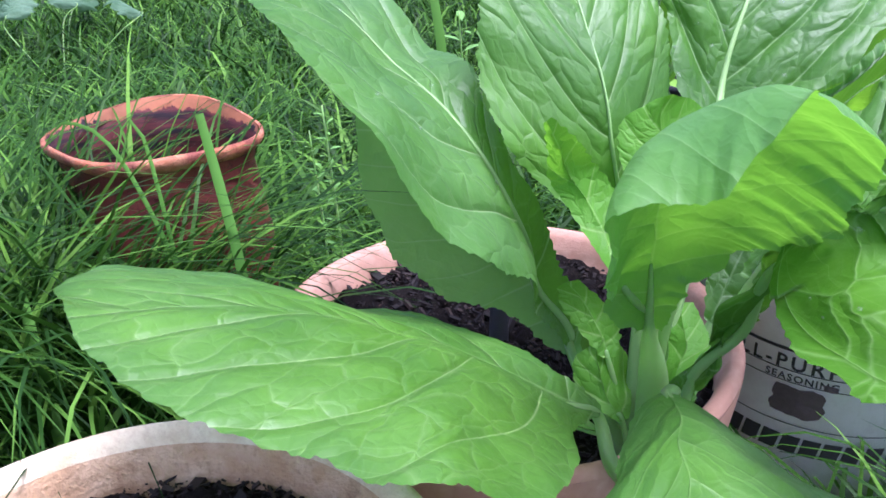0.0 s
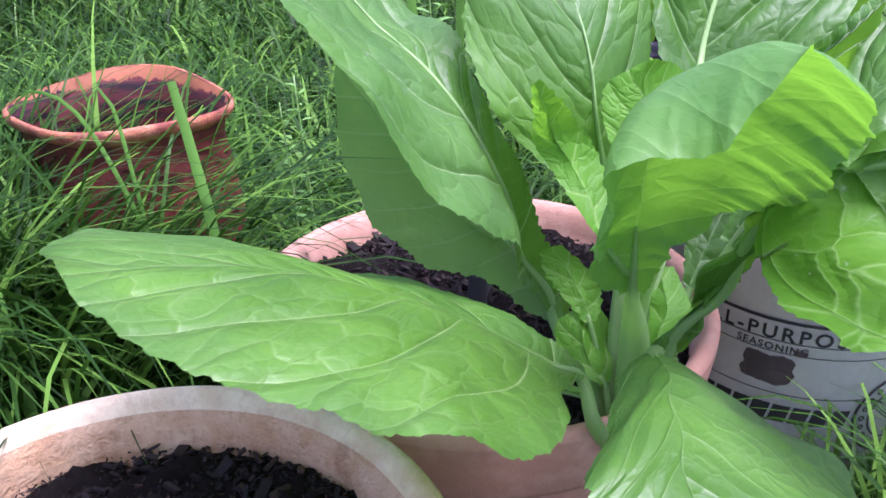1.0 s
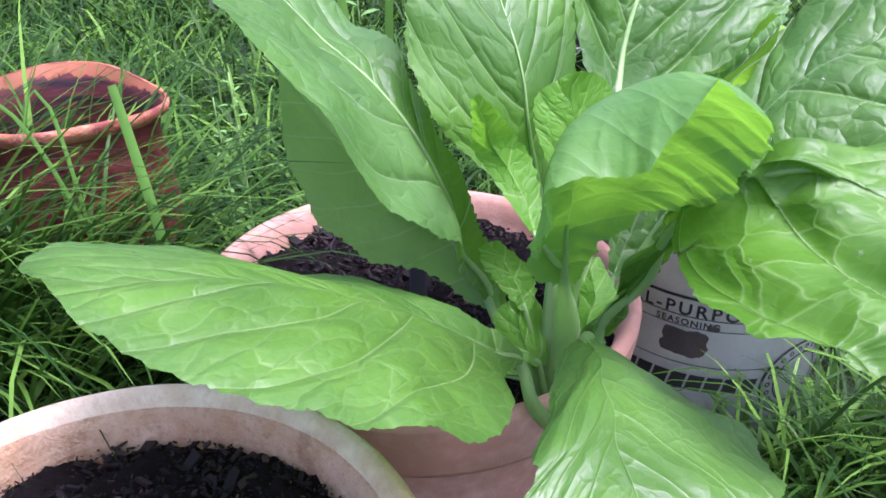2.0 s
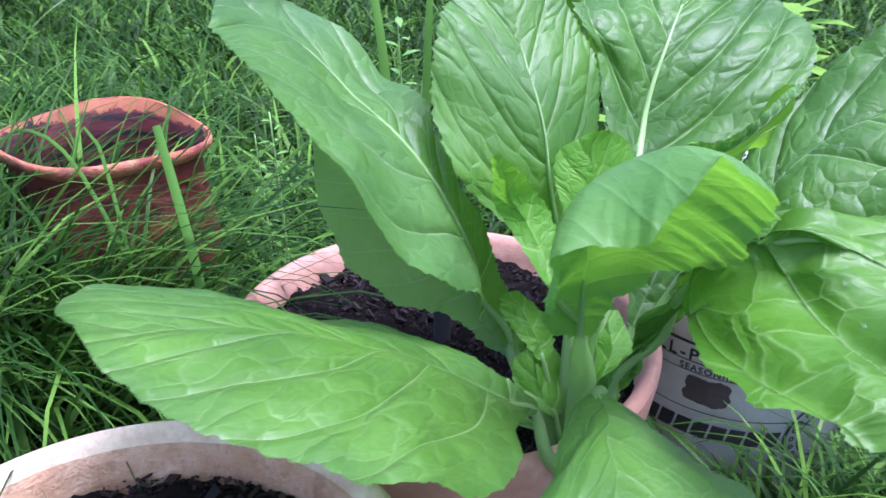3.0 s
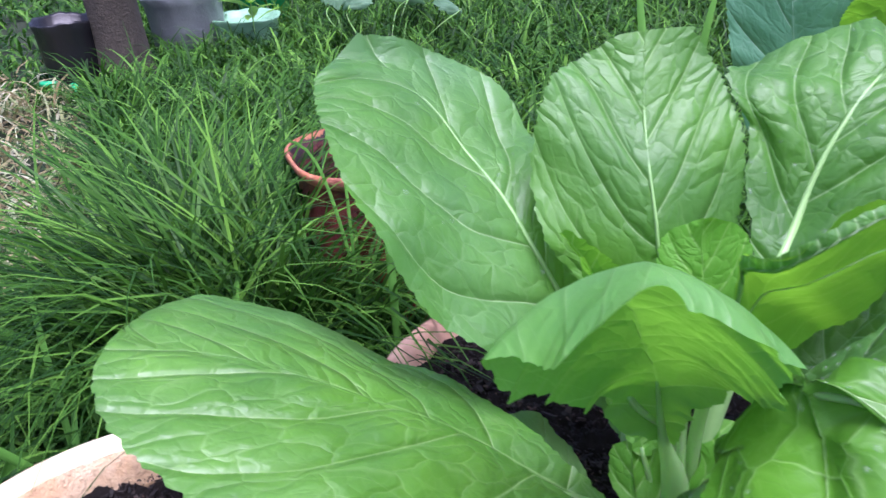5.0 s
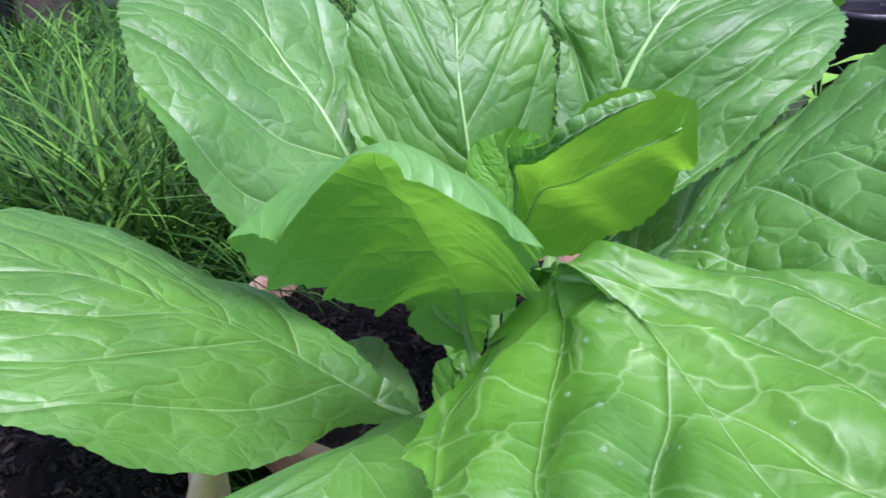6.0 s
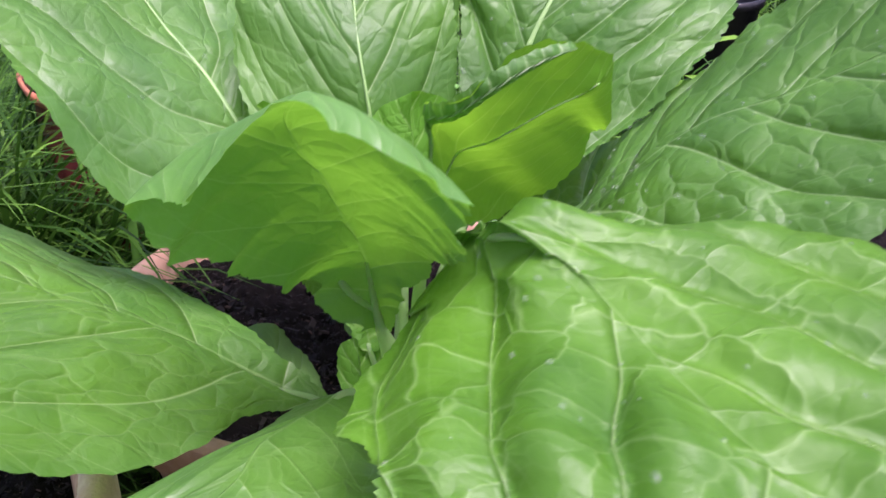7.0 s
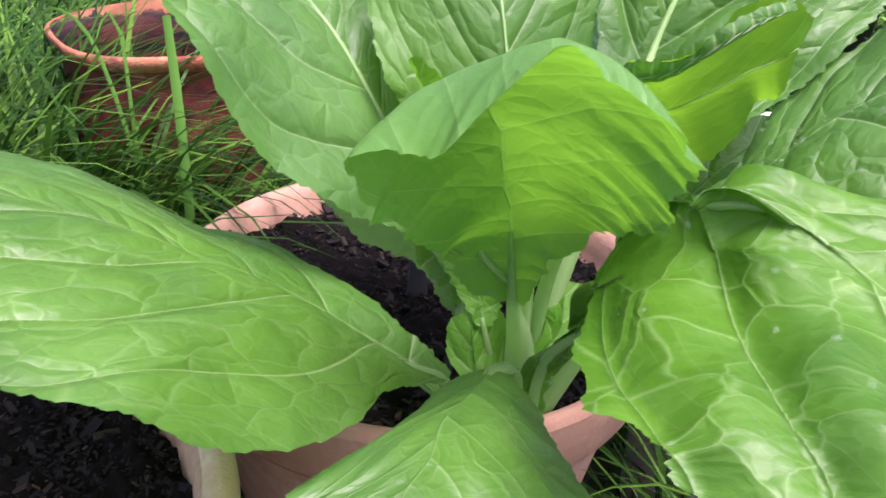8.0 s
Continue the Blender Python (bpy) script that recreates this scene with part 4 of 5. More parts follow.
def ring(x, y, r0, r1, turn, height, n=40):
    fv, ff = [], []
    for i in range(n):
        a = 2 * math.pi * i / n
        fv += [(x + r0 * math.cos(a), y + r0 * math.sin(a)), (x + r1 * math.cos(a), y + r1 * math.sin(a))]
        j = (i + 1) % n
        ff.append((2 * i, 2 * i + 1, 2 * j + 1, 2 * j))
    wrap("print_ring", fv, ff, turn, height)


for r0, r1 in ((0.0465, 0.05), (0.031, 0.033)):
    ring(0.137, 0.0, r0, r1, FACE, 0.172)
for i in range(22):
    a = 2 * math.pi * i / 22
    ring(0.137 + 0.0398 * math.cos(a), 0.0398 * math.sin(a), 0.0018, 0.0034, FACE, 0.172, 6)
soil_bed("soil", "dark soil in the white pail", PAIL, 0.376, 0.1365, 31)


# ---- grass ----
def blades(name, label, points, lengths, widths, mat, seed, droop=0.55, segs=5, lean=0.35):
    """Arching ribbons of grass, folded lightly along their middle."""
    g = np.random.RandomState(seed)
    n = len(points)
    az = g.uniform(0, 2 * math.pi, n)
    tilt = np.abs(g.normal(0, lean, n)) + 0.08
    bend = g.uniform(0.7, 1.5, n) * droop * 2.4
    P = np.array(points, float)
    q = np.linspace(0, 1, segs + 1)
    ang = tilt[:, None] + bend[:, None] * q[None, :] ** 2.0
    step = lengths[:, None] / segs
    hx = np.cumsum(np.sin(ang) * step, 1) - np.sin(ang[:, :1]) * step
    hz = np.cumsum(np.cos(ang) * step, 1) - np.cos(ang[:, :1]) * step
    dx, dy = np.cos(az), np.sin(az)
    twist = g.normal(0, 0.7, n)
    wx, wy = -np.sin(az + twist), np.cos(az + twist)
    w = widths[:, None] * np.clip(np.minimum(0.6 + q * 2, 1) * (1 - q ** 2.4), 0.02, 1)[None, :]
    C = np.stack([P[:, 0, None] + dx[:, None] * hx, P[:, 1, None] + dy[:, None] * hx, P[:, 2, None] + hz], 2)
    C[:, :, 2] = np.maximum(C[:, :, 2], 0.005)
    W = np.stack([wx[:, None] * w, wy[:, None] * w, 0 * w], 2)
    V = np.stack([C - W, C + W], 2).reshape(-1, 3)
    m = segs + 1
    base = (np.arange(n) * m * 2)[:, None]
    k = np.arange(segs)[None, :] * 2
    F = np.stack([base + k, base + k + 1, base + k + 3, base + k + 2], 2).reshape(-1, 4)
    me = bpy.data.meshes.new(name)
    me.vertices.add(len(V))
    me.vertices.foreach_set("co", V.ravel())
    me.loops.add(len(F) * 4)
    me.loops.foreach_set("vertex_index", F.ravel().astype(np.int32))
    me.polygons.add(len(F))
    me.polygons.foreach_set("loop_start", np.arange(len(F), dtype=np.int32) * 4)
    me.update(calc_edges=True)
    me.polygons.foreach_set("use_smooth", [True] * len(F))
    me.materials.append(mat)
    ob = new(name, me)
    return tagged(ob, label, "grass", kind="stuff")


def scatter(n, x0, x1, y0, y1, seed, clear=(), tuft=0.0):
    g = np.random.RandomState(seed)
    x, y = g.uniform(x0, x1, n), g.uniform(y0, y1, n)
    if tuft:
        c = np.c_[g.uniform(x0, x1, n // 14), g.uniform(y0, y1, n // 14)]
        pick = c[g.randint(0, len(c), n)]
        near = g.rand(n) < 0.7
        x = np.where(near, pick[:, 0] + g.normal(0, tuft, n), x)
        y = np.where(near, pick[:, 1] + g.normal(0, tuft, n), y)
    ok = np.ones(n, bool)
    for (cx, cy), r in clear:
        ok &= np.hypot(x - cx, y - cy) > r
    return np.c_[x, y, np.zeros(n)][ok]


CLEAR = ((MAIN, 0.225), (FRONT, 0.19), (RED, 0.13), (PAIL, 0.155))
g = np.random.RandomState(77)


def verge(y):
    """Where the tall grass ends beside the strip of cut weeds."""
    return np.where(y > 0.8, 0.12 - 1.2 * y, -1.48 + 0.8 * y)


def sward(n, x0, x1, y0, y1, seed, label, long, wide, droop=0.8, clear=CLEAR, tuft=0.03, segs=8, mat=GRASS, lean=0.35, name="grass", edge=False):
    p = scatter(n, x0, x1, y0, y1, seed, clear, tuft)
    if edge:
        p = p[p[:, 0] > verge(p[:, 1])]
    return blades(name, label, p, g.uniform(*long, len(p)), g.uniform(*wide, len(p)) * 0.5, mat, seed + 1, droop=droop, segs=segs, lean=lean)


FAR_CLEAR = (((-2.21, 2.1), 0.13), ((-2.33, 2.01), 0.12), ((-2.239, 2.478), 0.16), ((-2.041, 2.586), 0.15), ((0.43, 2.12), 0.36), ((0.64, 2.5), 0.3), ((0.38, 2.5), 0.3))
POTS = CLEAR + ((MAIN, 0.3),)
sward(5200, -1.5, 0.15, 0.45, 1.25, 1, "tall lush green grass round the pots", (0.18, 0.4), (0.006, 0.0125), 0.75, POTS, edge=True, lean=0.3)
sward(4600, -1.9, 0.15, 1.2, 1.85, 19, "green grass beyond the clay pot", (0.16, 0.36), (0.006, 0.012), 0.7, edge=True)
sward(1700, -0.85, -0.28, 0.5, 0.9, 15, "tall arching grass in front of the clay pot", (0.26, 0.44), (0.005, 0.01), 0.8, POTS, edge=True)
sward(1100, -0.68, -0.31, 0.62, 0.83, 17, "tall grass growing up before the clay pot", (0.46, 0.66), (0.0045, 0.009), 0.6, POTS, lean=0.19)
sward(450, -0.58, -0.3, 0.66, 0.81, 47, "grass close before the clay pot", (0.46, 0.64), (0.0045, 0.009), 0.62, POTS, lean=0.17)
sward(5600, -0.6, 1.3, 0.85, 1.9, 3, "tall green grass behind the mustard plant", (0.14, 0.34), (0.005, 0.01), 0.75, CLEAR + FAR_CLEAR)
sward(34000, -3.6, 2.4, 1.7, 4.8, 5, "green grass further off", (0.1, 0.28), (0.005, 0.011), 0.65, FAR_CLEAR, 0.05, 4, edge=True)
sward(3800, -1.6, -0.28, 0.1, 0.6, 7, "lush grass beside the whitened pot", (0.16, 0.44), (0.006, 0.013), 0.85, edge=True)
sward(9000, -1.4, 0.1, 0.15, 1.4, 41, "short undergrowth of grass between the taller blades", (0.06, 0.2), (0.003, 0.008), 0.6, segs=4, edge=True)
sward(1500, 0.26, 0.8, 0.28, 0.66, 43, "longer grass blades before the white pail", (0.1, 0.26), (0.002, 0.006), 0.9, tuft=0.02)
sward(70000, -6.0, 5.0, -4.0, 8.0, 45, "green grass all round", (0.08, 0.2), (0.012, 0.024), 0.8, CLEAR + FAR_CLEAR + (((-0.5, 0.9), 0.9), ((0.4, 0.6), 0.7), ((-1.9, 1.3), 0.5)), 0.1, 3)
sward(800, 0.3, 0.72, 0.48, 0.64, 51, "tall thin grass before the white pail", (0.22, 0.4), (0.004, 0.008), 0.75, tuft=0.02)
sward(3600, 0.2, 0.8, 0.1, 0.75, 9, "shorter grass between the pot and the pail", (0.05, 0.2), (0.002, 0.005), 0.8, tuft=0.02)
sward(1300, 0.2, 0.75, 0.1, 0.7, 11, "dead straw-coloured grass on the ground", (0.06, 0.2), (0.0016, 0.004), 1.0, mat=STRAW, lean=0.9, name="dry_grass")
sward(160, -1.6, -0.2, 0.2, 1.4, 13, "dead straw stems among the green grass", (0.1, 0.26), (0.0016, 0.0032), 0.6, mat=STRAW, tuft=0.0, name="dry_grass")


# ---- single grasses and weeds that stand out ----
def ribbon(name, label, path, widths, mat, category="grass"):
    """One broad blade, keeled along its middle."""
    C = spline([(*p, w) for p, w in zip(path, widths)], 30)
    c, w = C[:, :3], C[:, 3]
    t = unit(np.gradient(c, axis=0))
    side = unit(np.cross(t, np.array([0.1, -1.0, 0.25])))
    keel = np.cross(side, t)
    v = np.stack([c - side * w[:, None], c + keel * (w * 0.35)[:, None], c + side * w[:, None]], 1).reshape(-1, 3)
    f = [(i * 3 + k, i * 3 + k + 1, i * 3 + k + 4, i * 3 + k + 3) for i in range(29) for k in (0, 1)]
    return tagged(link(name, v, f, mat), label, category)


BROAD = blade_material("broad_blade", [(0.0, (0.1, 0.27, 0.035)), (1.0, (0.13, 0.33, 0.05))], 0.25, 0.42, (0.05, 0.16, 0.02))
ribbon("grass_blade", "broad upright pale green grass blade", [(-0.16, 0.615, 0.0), (-0.186, 0.655, 0.2), (-0.207, 0.692, 0.34), (-0.226, 0.722, 0.41), (-0.245, 0.749, 0.474)], [0.003, 0.0046, 0.005, 0.005, 0.0042], BROAD)
ribbon("grass_blade", "broad grass blade leaning before the clay pot", [(-0.22, 0.66, 0.0), (-0.262, 0.715, 0.22), (-0.31, 0.755, 0.35), (-0.36, 0.785, 0.432), (-0.41, 0.80, 0.448), (-0.44, 0.805, 0.42)], [0.0014, 0.0024, 0.0025, 0.0022, 0.0015, 0.0004], BROAD)
ribbon("grass_blade", "broad grass blade leaning before the clay pot", [(-0.26, 0.69, 0.0), (-0.28, 0.72, 0.22), (-0.30, 0.755, 0.35), (-0.322, 0.785, 0.44), (-0.34, 0.79, 0.452), (-0.35, 0.77, 0.41)], [0.0014, 0.0021, 0.0022, 0.002, 0.0014, 0.0004], BROAD)
ribbon("grass_blade", "tall broad grass stem behind the plant", [(-0.02, 1.0, 0.02), (-0.025, 1.02, 0.25), (-0.04, 1.05, 0.47), (-0.07, 1.1, 0.62)], [0.006, 0.007, 0.006, 0.003], BROAD)
ribbon("grass_blade", "tall broad grass stem behind the plant", [(0.0, 1.03, 0.02), (0.015, 1.04, 0.28), (0.02, 1.08, 0.5), (0.03, 1.12, 0.6)], [0.005, 0.006, 0.005, 0.002], BROAD)
for k in range(14):
    gg = np.random.RandomState(300 + k)
    x, y = gg.uniform(-0.6, -0.2), gg.uniform(0.33, 0.6)
    a, ln = gg.uniform(0, 6.28), gg.uniform(0.25, 0.42)
    d = np.array([math.cos(a), math.sin(a), 0]) * ln
    ribbon("grass_blade", "broad arching grass blade", [(x, y, 0.0), tuple(np.array([x, y, ln * 0.5]) + d * 0.12), tuple(np.array([x, y, ln * 0.8]) + d * 0.45), tuple(np.array([x, y, ln * 0.7]) + d * 0.85)], [0.004, 0.0065, 0.006, 0.0006], BROAD)


def sprig(name, label, at, height, mat, count, size, seed, category="weed"):
    """A branching weed with small lance-shaped leaves."""
    r = np.random.RandomState(seed)
    ob = thing(name, label, category, (*at, 0))
    v, f = tube([(0, 0, 0), (0.01, 0.0, height * 0.5), (0.0, 0.012, height)], [0.0025, 0.002, 0.001], 6)
    link("stem", v, f, STALK, ob)
    for i in range(count):
        h = height * (0.35 + 0.65 * i / count)
        a = i * 2.4 + r.uniform(-0.4, 0.4)
        ln = size * r.uniform(0.7, 1.3)
        d, w = np.array([math.cos(a), math.sin(a), r.uniform(0.2, 0.7)]), np.array([-math.sin(a), math.cos(a), 0]) * ln * 0.2
        p0 = np.array([0.005, 0.005, h])
        q = [p0, p0 + d * ln * 0.4 + w, p0 + d * ln * 0.4 - w, p0 + d * ln * 0.75 + w * 0.8 + (0, 0, -0.1 * ln), p0 + d * ln * 0.75 - w * 0.8 + (0, 0, -0.1 * ln), p0 + d * ln + (0, 0, -0.25 * ln), p0 + d * ln * 0.45 - (0, 0, 0.04 * ln), p0 + d * ln * 0.78 - (0, 0, 0.15 * ln)]
        link("leaf", q, [(0, 1, 6), (0, 6, 2), (1, 3, 7, 6), (6, 7, 4, 2), (3, 5, 7), (7, 5, 4)], mat, ob)
    return ob


WEED = plain_material("weed_leaf", (0.14, 0.34, 0.06), 0.5, 0.3, 60.0)
sprig("weed", "slender pale green weed with star-shaped flower heads", (-0.172, 0.93), 0.42, WEED, 26, 0.014, 5)
sprig("weed", "slender pale green weed among the grass", (-0.211, 1.01), 0.36, WEED, 22, 0.015, 6)
sprig("weed", "slender weed behind the tall leaves", (-0.03, 1.25), 0.46, WEED, 20, 0.03, 7)

# ---- seedling in the whitened pot ----
seedling = thing("seedling", "small green seedling in the whitened pot", "plant", (-0.172, 0.292, 0.335))
leaf(seedling, st((-0.172, 0.292, 0.335, -0.174, 0.29, 0.335, -0.17, 0.294, 0.335), (-0.176, 0.296, 0.352, -0.184, 0.292, 0.353, -0.169, 0.3, 0.353), (-0.182, 0.3, 0.368, -0.19, 0.298, 0.37, -0.175, 0.304, 0.37), (-0.19, 0.304, 0.382, -0.192, 0.303, 0.382, -0.188, 0.305, 0.382)), mat=LEAF_BLUE, seed=5, ns=40, nw=12, pucker=0.0005, veins=4, rib=0.001, ruffle=0.001)

# ---- brassica behind the mustard plant ----
neighbour = thing("brassica_plant", "blue-green leafy brassica growing behind the mustard", "plant", (0.2, 1.015, 0.0))
leaf(neighbour, st((0.175, 1, 0.313, 0.165, 1, 0.313, 0.185, 1, 0.313), (0.155, 1, 0.433, 0.095, 0.99, 0.453, 0.195, 1.003, 0.433), (0.135, 1.005, 0.533, 0.065, 0.995, 0.563, 0.205, 1.01, 0.533), (0.12, 1.01, 0.633, 0.055, 1.005, 0.653, 0.19, 1.015, 0.623), (0.11, 1.015, 0.723, 0.075, 1.015, 0.723, 0.15, 1.02, 0.713), (0.105, 1.02, 0.763, 0.1, 1.02, 0.763, 0.112, 1.02, 0.763)), stalk=[(0.2, 1.015, 0), (0.19, 1.01, 0.15)], mat=LEAF_BLUE, up=(0, -0.8, 0.3), sag=(-0.1, -0.1), seed=151, veins=7, label="tall blue-green leaf")
leaf(neighbour, st((0.2, 1.01, 0.413, 0.195, 1.01, 0.413, 0.205, 1.01, 0.413), (0.215, 1, 0.533, 0.175, 1, 0.543, 0.25, 1, 0.533), (0.235, 0.98, 0.613, 0.185, 0.97, 0.598, 0.29, 0.975, 0.598), (0.265, 0.945, 0.648, 0.215, 0.93, 0.618, 0.325, 0.94, 0.618), (0.295, 0.91, 0.643, 0.262, 0.9, 0.618, 0.33, 0.91, 0.618), (0.31, 0.89, 0.623, 0.302, 0.888, 0.618, 0.318, 0.89, 0.618)), stalk=[(0.2, 1.015, 0), (0.2, 1.013, 0.2)], mat=LEAF_LIME, up=(0, 0.3, 0.9), sag=(0.1, 0.1), seed=157, veins=7, label="leaf arching over, lit through from above")
leaf(neighbour, st((0.215, 1.015, 0.393, 0.21, 1.015, 0.393, 0.22, 1.015, 0.393), (0.27, 1.01, 0.513, 0.245, 1, 0.523, 0.3, 1.01, 0.513), (0.33, 0.995, 0.593, 0.305, 0.965, 0.578, 0.36, 1.01, 0.583), (0.395, 0.975, 0.628, 0.375, 0.93, 0.598, 0.42, 1.01, 0.608), (0.45, 0.955, 0.623, 0.44, 0.925, 0.603, 0.465, 0.98, 0.608), (0.475, 0.945, 0.613, 0.472, 0.938, 0.609, 0.48, 0.951, 0.61)), stalk=[(0.205, 1.015, 0), (0.205, 1.015, 0.2)], mat=LEAF_LIME, up=(0, 0.3, 0.9), sag=(0.1, 0.1), seed=163, veins=7, label="leaf arching over, lit through from above")

# ---- black nursery pots and weeds beyond ----
def nursery_pot(at, r, h, lean, label):
    ob = thing("nursery_pot", label, "flower pot", (*at, 0), "black pots at the back")
    v, f = lathe([(0.0, 0.0), (r * 0.78, 0.0), (r * 0.97, h - 0.025), (r * 1.04, h - 0.022), (r * 1.05, h), (r * 0.98, h), (r * 0.96, h - 0.03), (r * 0.9, h - 0.05)], 48, 0.01, 4)
    link("body", v, f, BLACK_PLASTIC, ob)
    v, f = lathe([(r * 0.92, h - 0.045), (r * 0.5, h - 0.035), (0.0, h - 0.03)], 48, 0.02, 6)
    link("soil_fill", v, f, SOIL, ob)
    ob.rotation_euler = (radians(lean), 0, 0)
    return ob


nursery_pot((0.35, 2.43), 0.12, 0.22, 0, "black plastic nursery pot with dark soil")
nursery_pot((0.65, 2.51), 0.13, 0.24, 0, "black plastic nursery pot standing in weeds")
nursery_pot((0.46, 2.09), 0.10, 0.12, 0, "low black plastic nursery pot in the shade")
sprig("weed", "leafy bright green weed by the black pots", (0.66, 1.64), 0.38, LEAF_LIME, 22, 0.1, 21)
sprig("weed", "leafy bright green weed by the black pots", (0.79, 1.78), 0.37, LEAF_LIME, 22, 0.11, 22)
sprig("weed", "leafy bright green weed by the black pots", (0.295, 1.56), 0.32, LEAF_LIME, 14, 0.09, 23)

# ---- squash plant with silvery leaves ----
squash = thing("squash_plant", "squash plant with broad silvery mottled leaves in the grass", "plant", (-1.382, 2.502, 0))
for i, (x, y, z, r, tx, ty) in enumerate(((-1.534, 2.631, 0.20, 0.07, 30, -8), (-1.394, 2.736, 0.21, 0.08, 24, 14), (-1.171, 2.631, 0.19, 0.065, 26, 22), (-1.721, 2.759, 0.18, 0.07, 14, -20), (-1.464, 2.935, 0.2, 0.08, 16, 4))):
    m = pose(x, y, z, tx, ty, 40 * i)
    rows = []
    for q, wd in ((-0.95, 0.15), (-0.6, 0.8), (-0.1, 1.0), (0.4, 0.85), (0.8, 0.5), (1.0, 0.08)):
        rows.append(tuple(c for p in ((0, q * r, 0.02), (-wd * r, q * r * 0.9, -0.01), (wd * r, q * r * 0.9, -0.01)) for c in m @ Vector(p)))
    leaf(squash, st(*rows), stalk=[(x * 0.3 + -1.382 * 0.7, y * 0.3 + 2.502 * 0.7, 0.0), (x, y - r, z * 0.7)], mat=LEAF_SILVER, seed=200 + i, ns=50, nw=14, lobes=0.012, teeth=0.003, veins=5, rib=0.0014, ruffle=0.012)

# ---- trunk, grow bags and litter far off ----
trunk = thing("tree_trunk", "grey-brown rough tree trunk rising from the grass", "tree", (-2.21, 2.1, 0))
v, f = tube([(0, 0, -0.05), (0.01, 0.01, 0.1), (0.0, 0.02, 0.6), (-0.03, 0.04, 1.4), (-0.05, 0.05, 2.3)], [0.12, 0.092, 0.085, 0.08, 0.075], 28, 1.0, 60)
v = v * (1 + 0.05 * wave2(v[:, 0] * 60, v[:, 2] * 14, 3)[:, None] * np.array([1, 1, 0]))
link("trunk", v, f, BARK, trunk)
v, f = tube([(-0.03, 0.04, 1.5), (0.15, -0.02, 1.8), (0.35, -0.1, 2.2)], [0.05, 0.045, 0.035], 14)
link("limb", v, f, BARK, trunk)


def grow_bag(name, at, r, h, mat, label, seed, squash_y=1.0):
    """A soft, creased plant bag with an open, rolled top."""
    ob = thing(name, label, "grow bag", (*at, 0))
    prof = [(0.0, 0.0), (r * 0.85, 0.0), (r * 0.98, h * 0.15), (r, h * 0.5), (r * 1.04, h * 0.85), (r * 1.12, h * 0.97), (r * 1.1, h), (r * 1.0, h * 0.97), (r * 0.95, h * 0.8), (0.0, h * 0.78)]
    v, f = lathe(prof, 72, 0.05, seed)
    v[:, 1] *= squash_y
    v[:, 2] += 0.03 * h * wave(np.arctan2(v[:, 1], v[:, 0]) * 3, seed, 3)
    v[:, 2] = np.maximum(v[:, 2], 0)
    link("bag", v, f, mat, ob)
    return ob


GREY_BAG = plain_material("grey_film", (0.18, 0.2, 0.2), 0.3, 0.5, 14.0, 0.004)
PALE_BAG = plain_material("pale_green_film", (0.26, 0.5, 0.3), 0.4, 0.4, 24.0, 0.003)
grow_bag("grow_bag", (-2.33, 2.01), 0.1, 0.24, BLACK_PLASTIC, "black plastic grow bag with a rolled top edge", 3)
grow_bag("grow_bag", (-2.239, 2.478), 0.14, 0.24, GREY_BAG, "shiny grey film grow bag beside the trunk", 5)
grow_bag("grow_bag", (-2.041, 2.586), 0.135, 0.13, PALE_BAG, "pale green creased plastic bag", 7, 0.8)
sprig("weed", "bright yellow-green leafy weed before the bucket", (-1.86, 2.421), 0.42, LEAF_LIME, 20, 0.1, 24)
bucket = thing("bucket", "bright green plastic bucket in the grass", "bucket", (-2.246, 2.96, 0))
v, f = lathe([(0.0, 0.0), (0.1, 0.0), (0.125, 0.26), (0.135, 0.265), (0.135, 0.28), (0.12, 0.28), (0.095, 0.01), (0.0, 0.01)], 64)
link("body", v, f, GREEN_PLASTIC, bucket)
v, f = tube([(-2.446, 1.937, 0.02), (-2.371, 1.9, 0.035), (-2.296, 1.937, 0.03), (-2.212, 1.9, 0.02)], [0.012, 0.012, 0.012, 0.012], 10)
tagged(link("hose", v, f, GREEN_PLASTIC), "short length of bright green plastic hose", "hose")
p = scatter(9500, -3.2, -0.9, 0.1, 2.5, 31, (), 0.05)
p = p[(p[:, 0] < verge(p[:, 1]) - 0.06) & (np.hypot(p[:, 0] + 1.9, p[:, 1] - 1.35) < 0.85 + 0.15 * g.normal(0, 1, len(p)))]
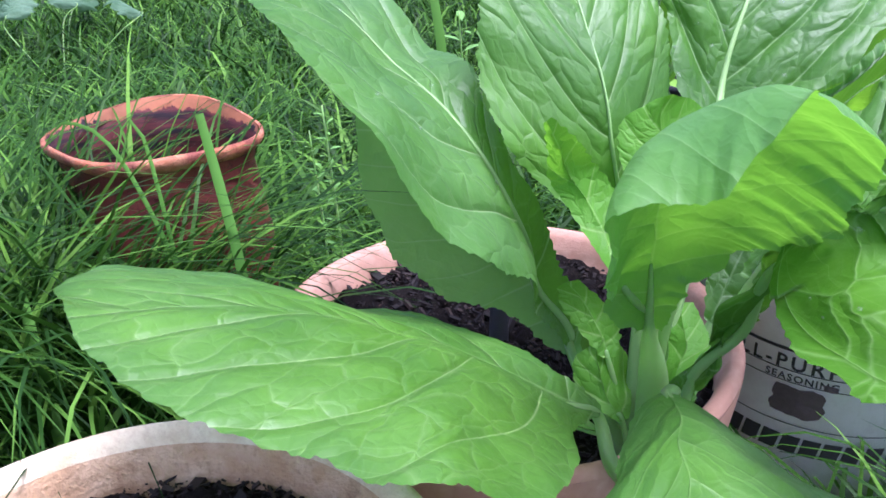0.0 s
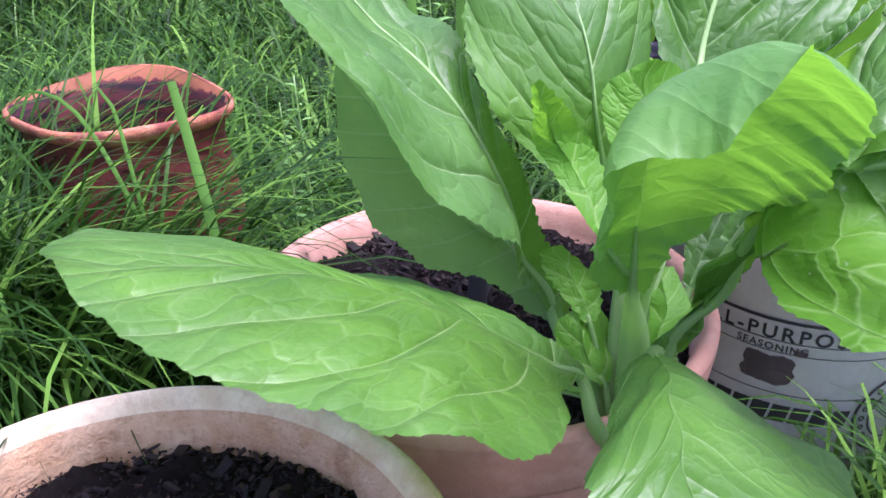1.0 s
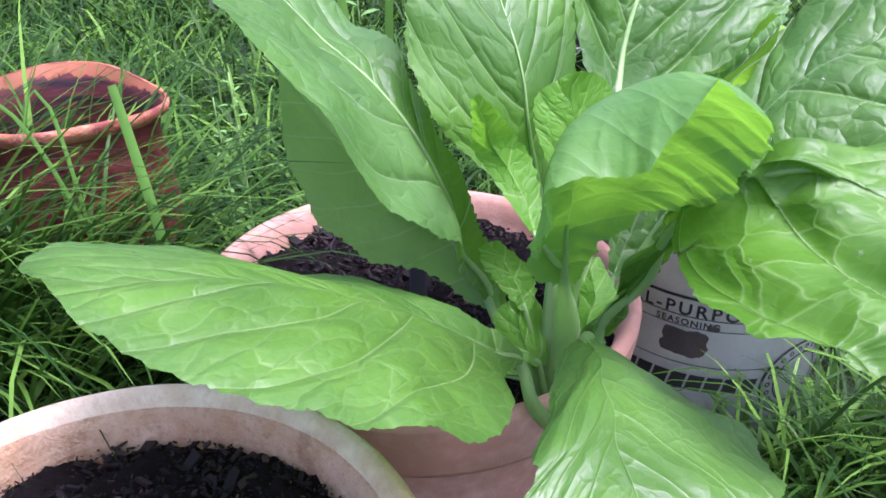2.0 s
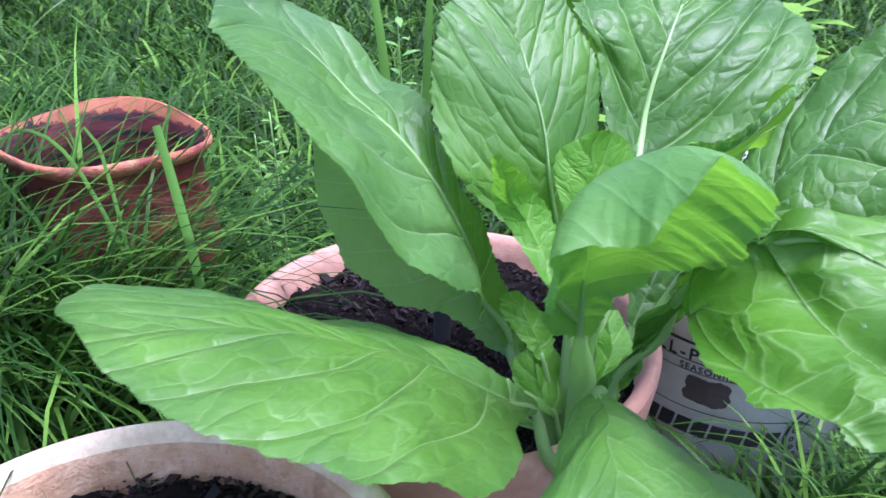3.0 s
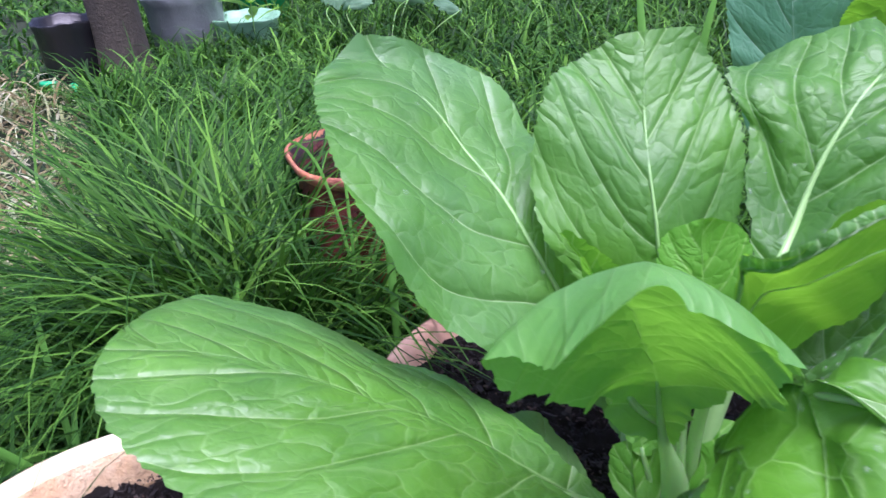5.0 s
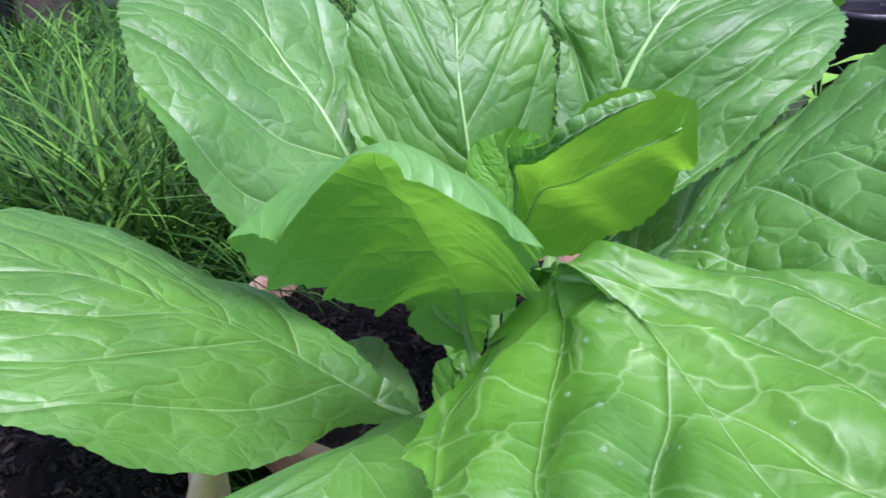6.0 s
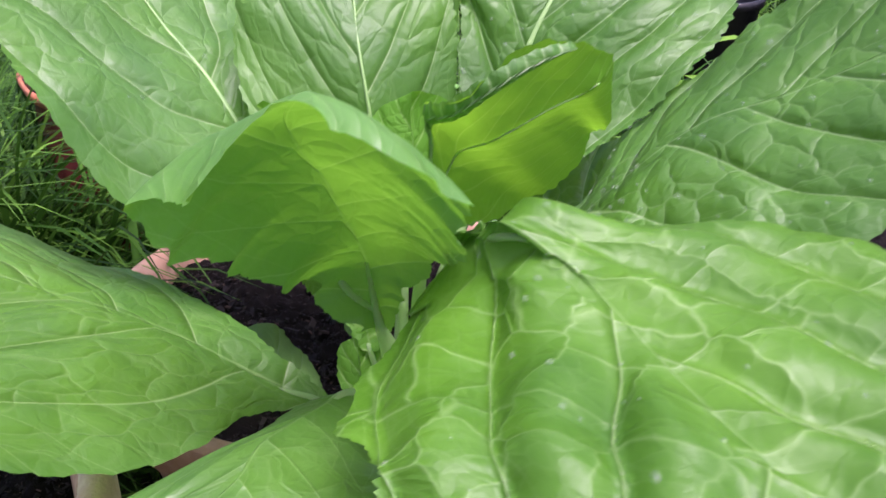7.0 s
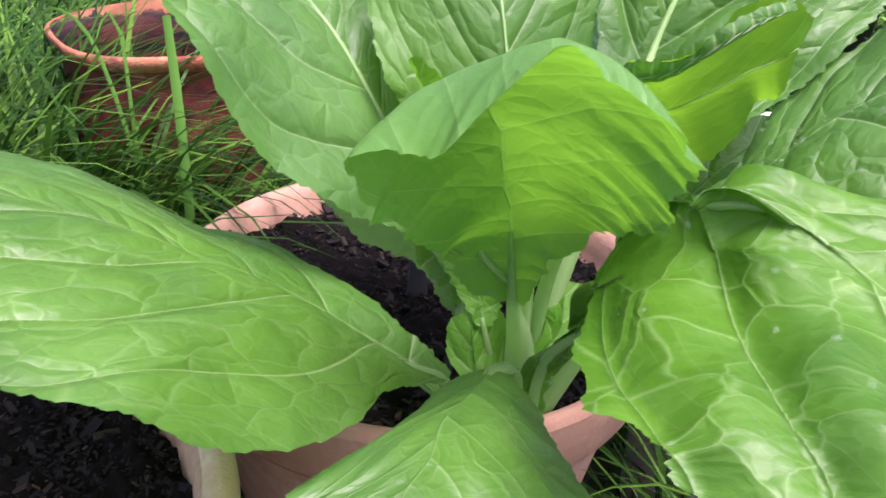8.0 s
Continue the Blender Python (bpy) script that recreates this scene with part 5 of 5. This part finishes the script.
blades("dry_grass", "pale cut weeds drying on the ground", p, g.uniform(0.08, 0.25, len(p)), g.uniform(0.002, 0.008, len(p)), STRAW, 32, droop=1.0, lean=1.2)

# ---- water drops ----
def drops(blade, count, seed):
    """Rain drops as low domes lying on a leaf."""
    r = np.random.RandomState(seed)
    me = blade.data
    n = len(me.vertices)
    co, no = np.empty(n * 3), np.empty(n * 3)
    me.vertices.foreach_get("co", co)
    me.vertex_normals.foreach_get("vector", no)
    co, no = co.reshape(-1, 3), no.reshape(-1, 3)
    v, f = [], []
    for i in r.randint(0, n, count):
        nrm = Vector(no[i]) if no[i][2] > 0 else -Vector(no[i])
        m = nrm.to_track_quat("Z", "Y").to_matrix()
        size = r.choice([0.0009, 0.0013, 0.0018]) * r.uniform(0.8, 1.2)
        b = len(v)
        for k, (rr, hh) in enumerate(((1.0, 0.0), (0.9, 0.35), (0.55, 0.65))):
            for j in range(8):
                a = j * math.pi / 4
                v.append(Vector(co[i]) + m @ Vector((rr * size * math.cos(a) * 1.2, rr * size * math.sin(a), hh * size)))
        v.append(Vector(co[i]) + nrm * size * 0.75)
        for k in (0, 1):
            f += [(b + k * 8 + j, b + k * 8 + (j + 1) % 8, b + k * 8 + 8 + (j + 1) % 8, b + k * 8 + 8 + j) for j in range(8)]
        f += [(b + 16 + j, b + 16 + (j + 1) % 8, b + 24) for j in range(8)]
    ob = link("dew", v, f, WATER, blade, kind="stuff")
    ob.matrix_parent_inverse = Matrix.Identity(4)
    return ob


WATER, wnodes, wlinks, wp = material("water")
wp.inputs["Base Color"].default_value = (0.9, 1.0, 0.92, 1)
wp.inputs["Roughness"].default_value, wp.inputs["IOR"].default_value = 0.08, 1.33
clear_drop, drop_mix = node(wnodes, "BsdfTransparent"), node(wnodes, "MixShader", Fac=0.06)
wlinks.new(clear_drop.outputs[0], drop_mix.inputs[1])
wlinks.new(wp.outputs[0], drop_mix.inputs[2])
wlinks.new(drop_mix.outputs[0], wnodes["Material Output"].inputs["Surface"])
for ob_leaf, cnt in ((LEAF_D, 90), (LEAF_F, 110), (LEAF_G, 110), (LEAF_B, 25)):
    drops(ob_leaf, cnt, cnt)
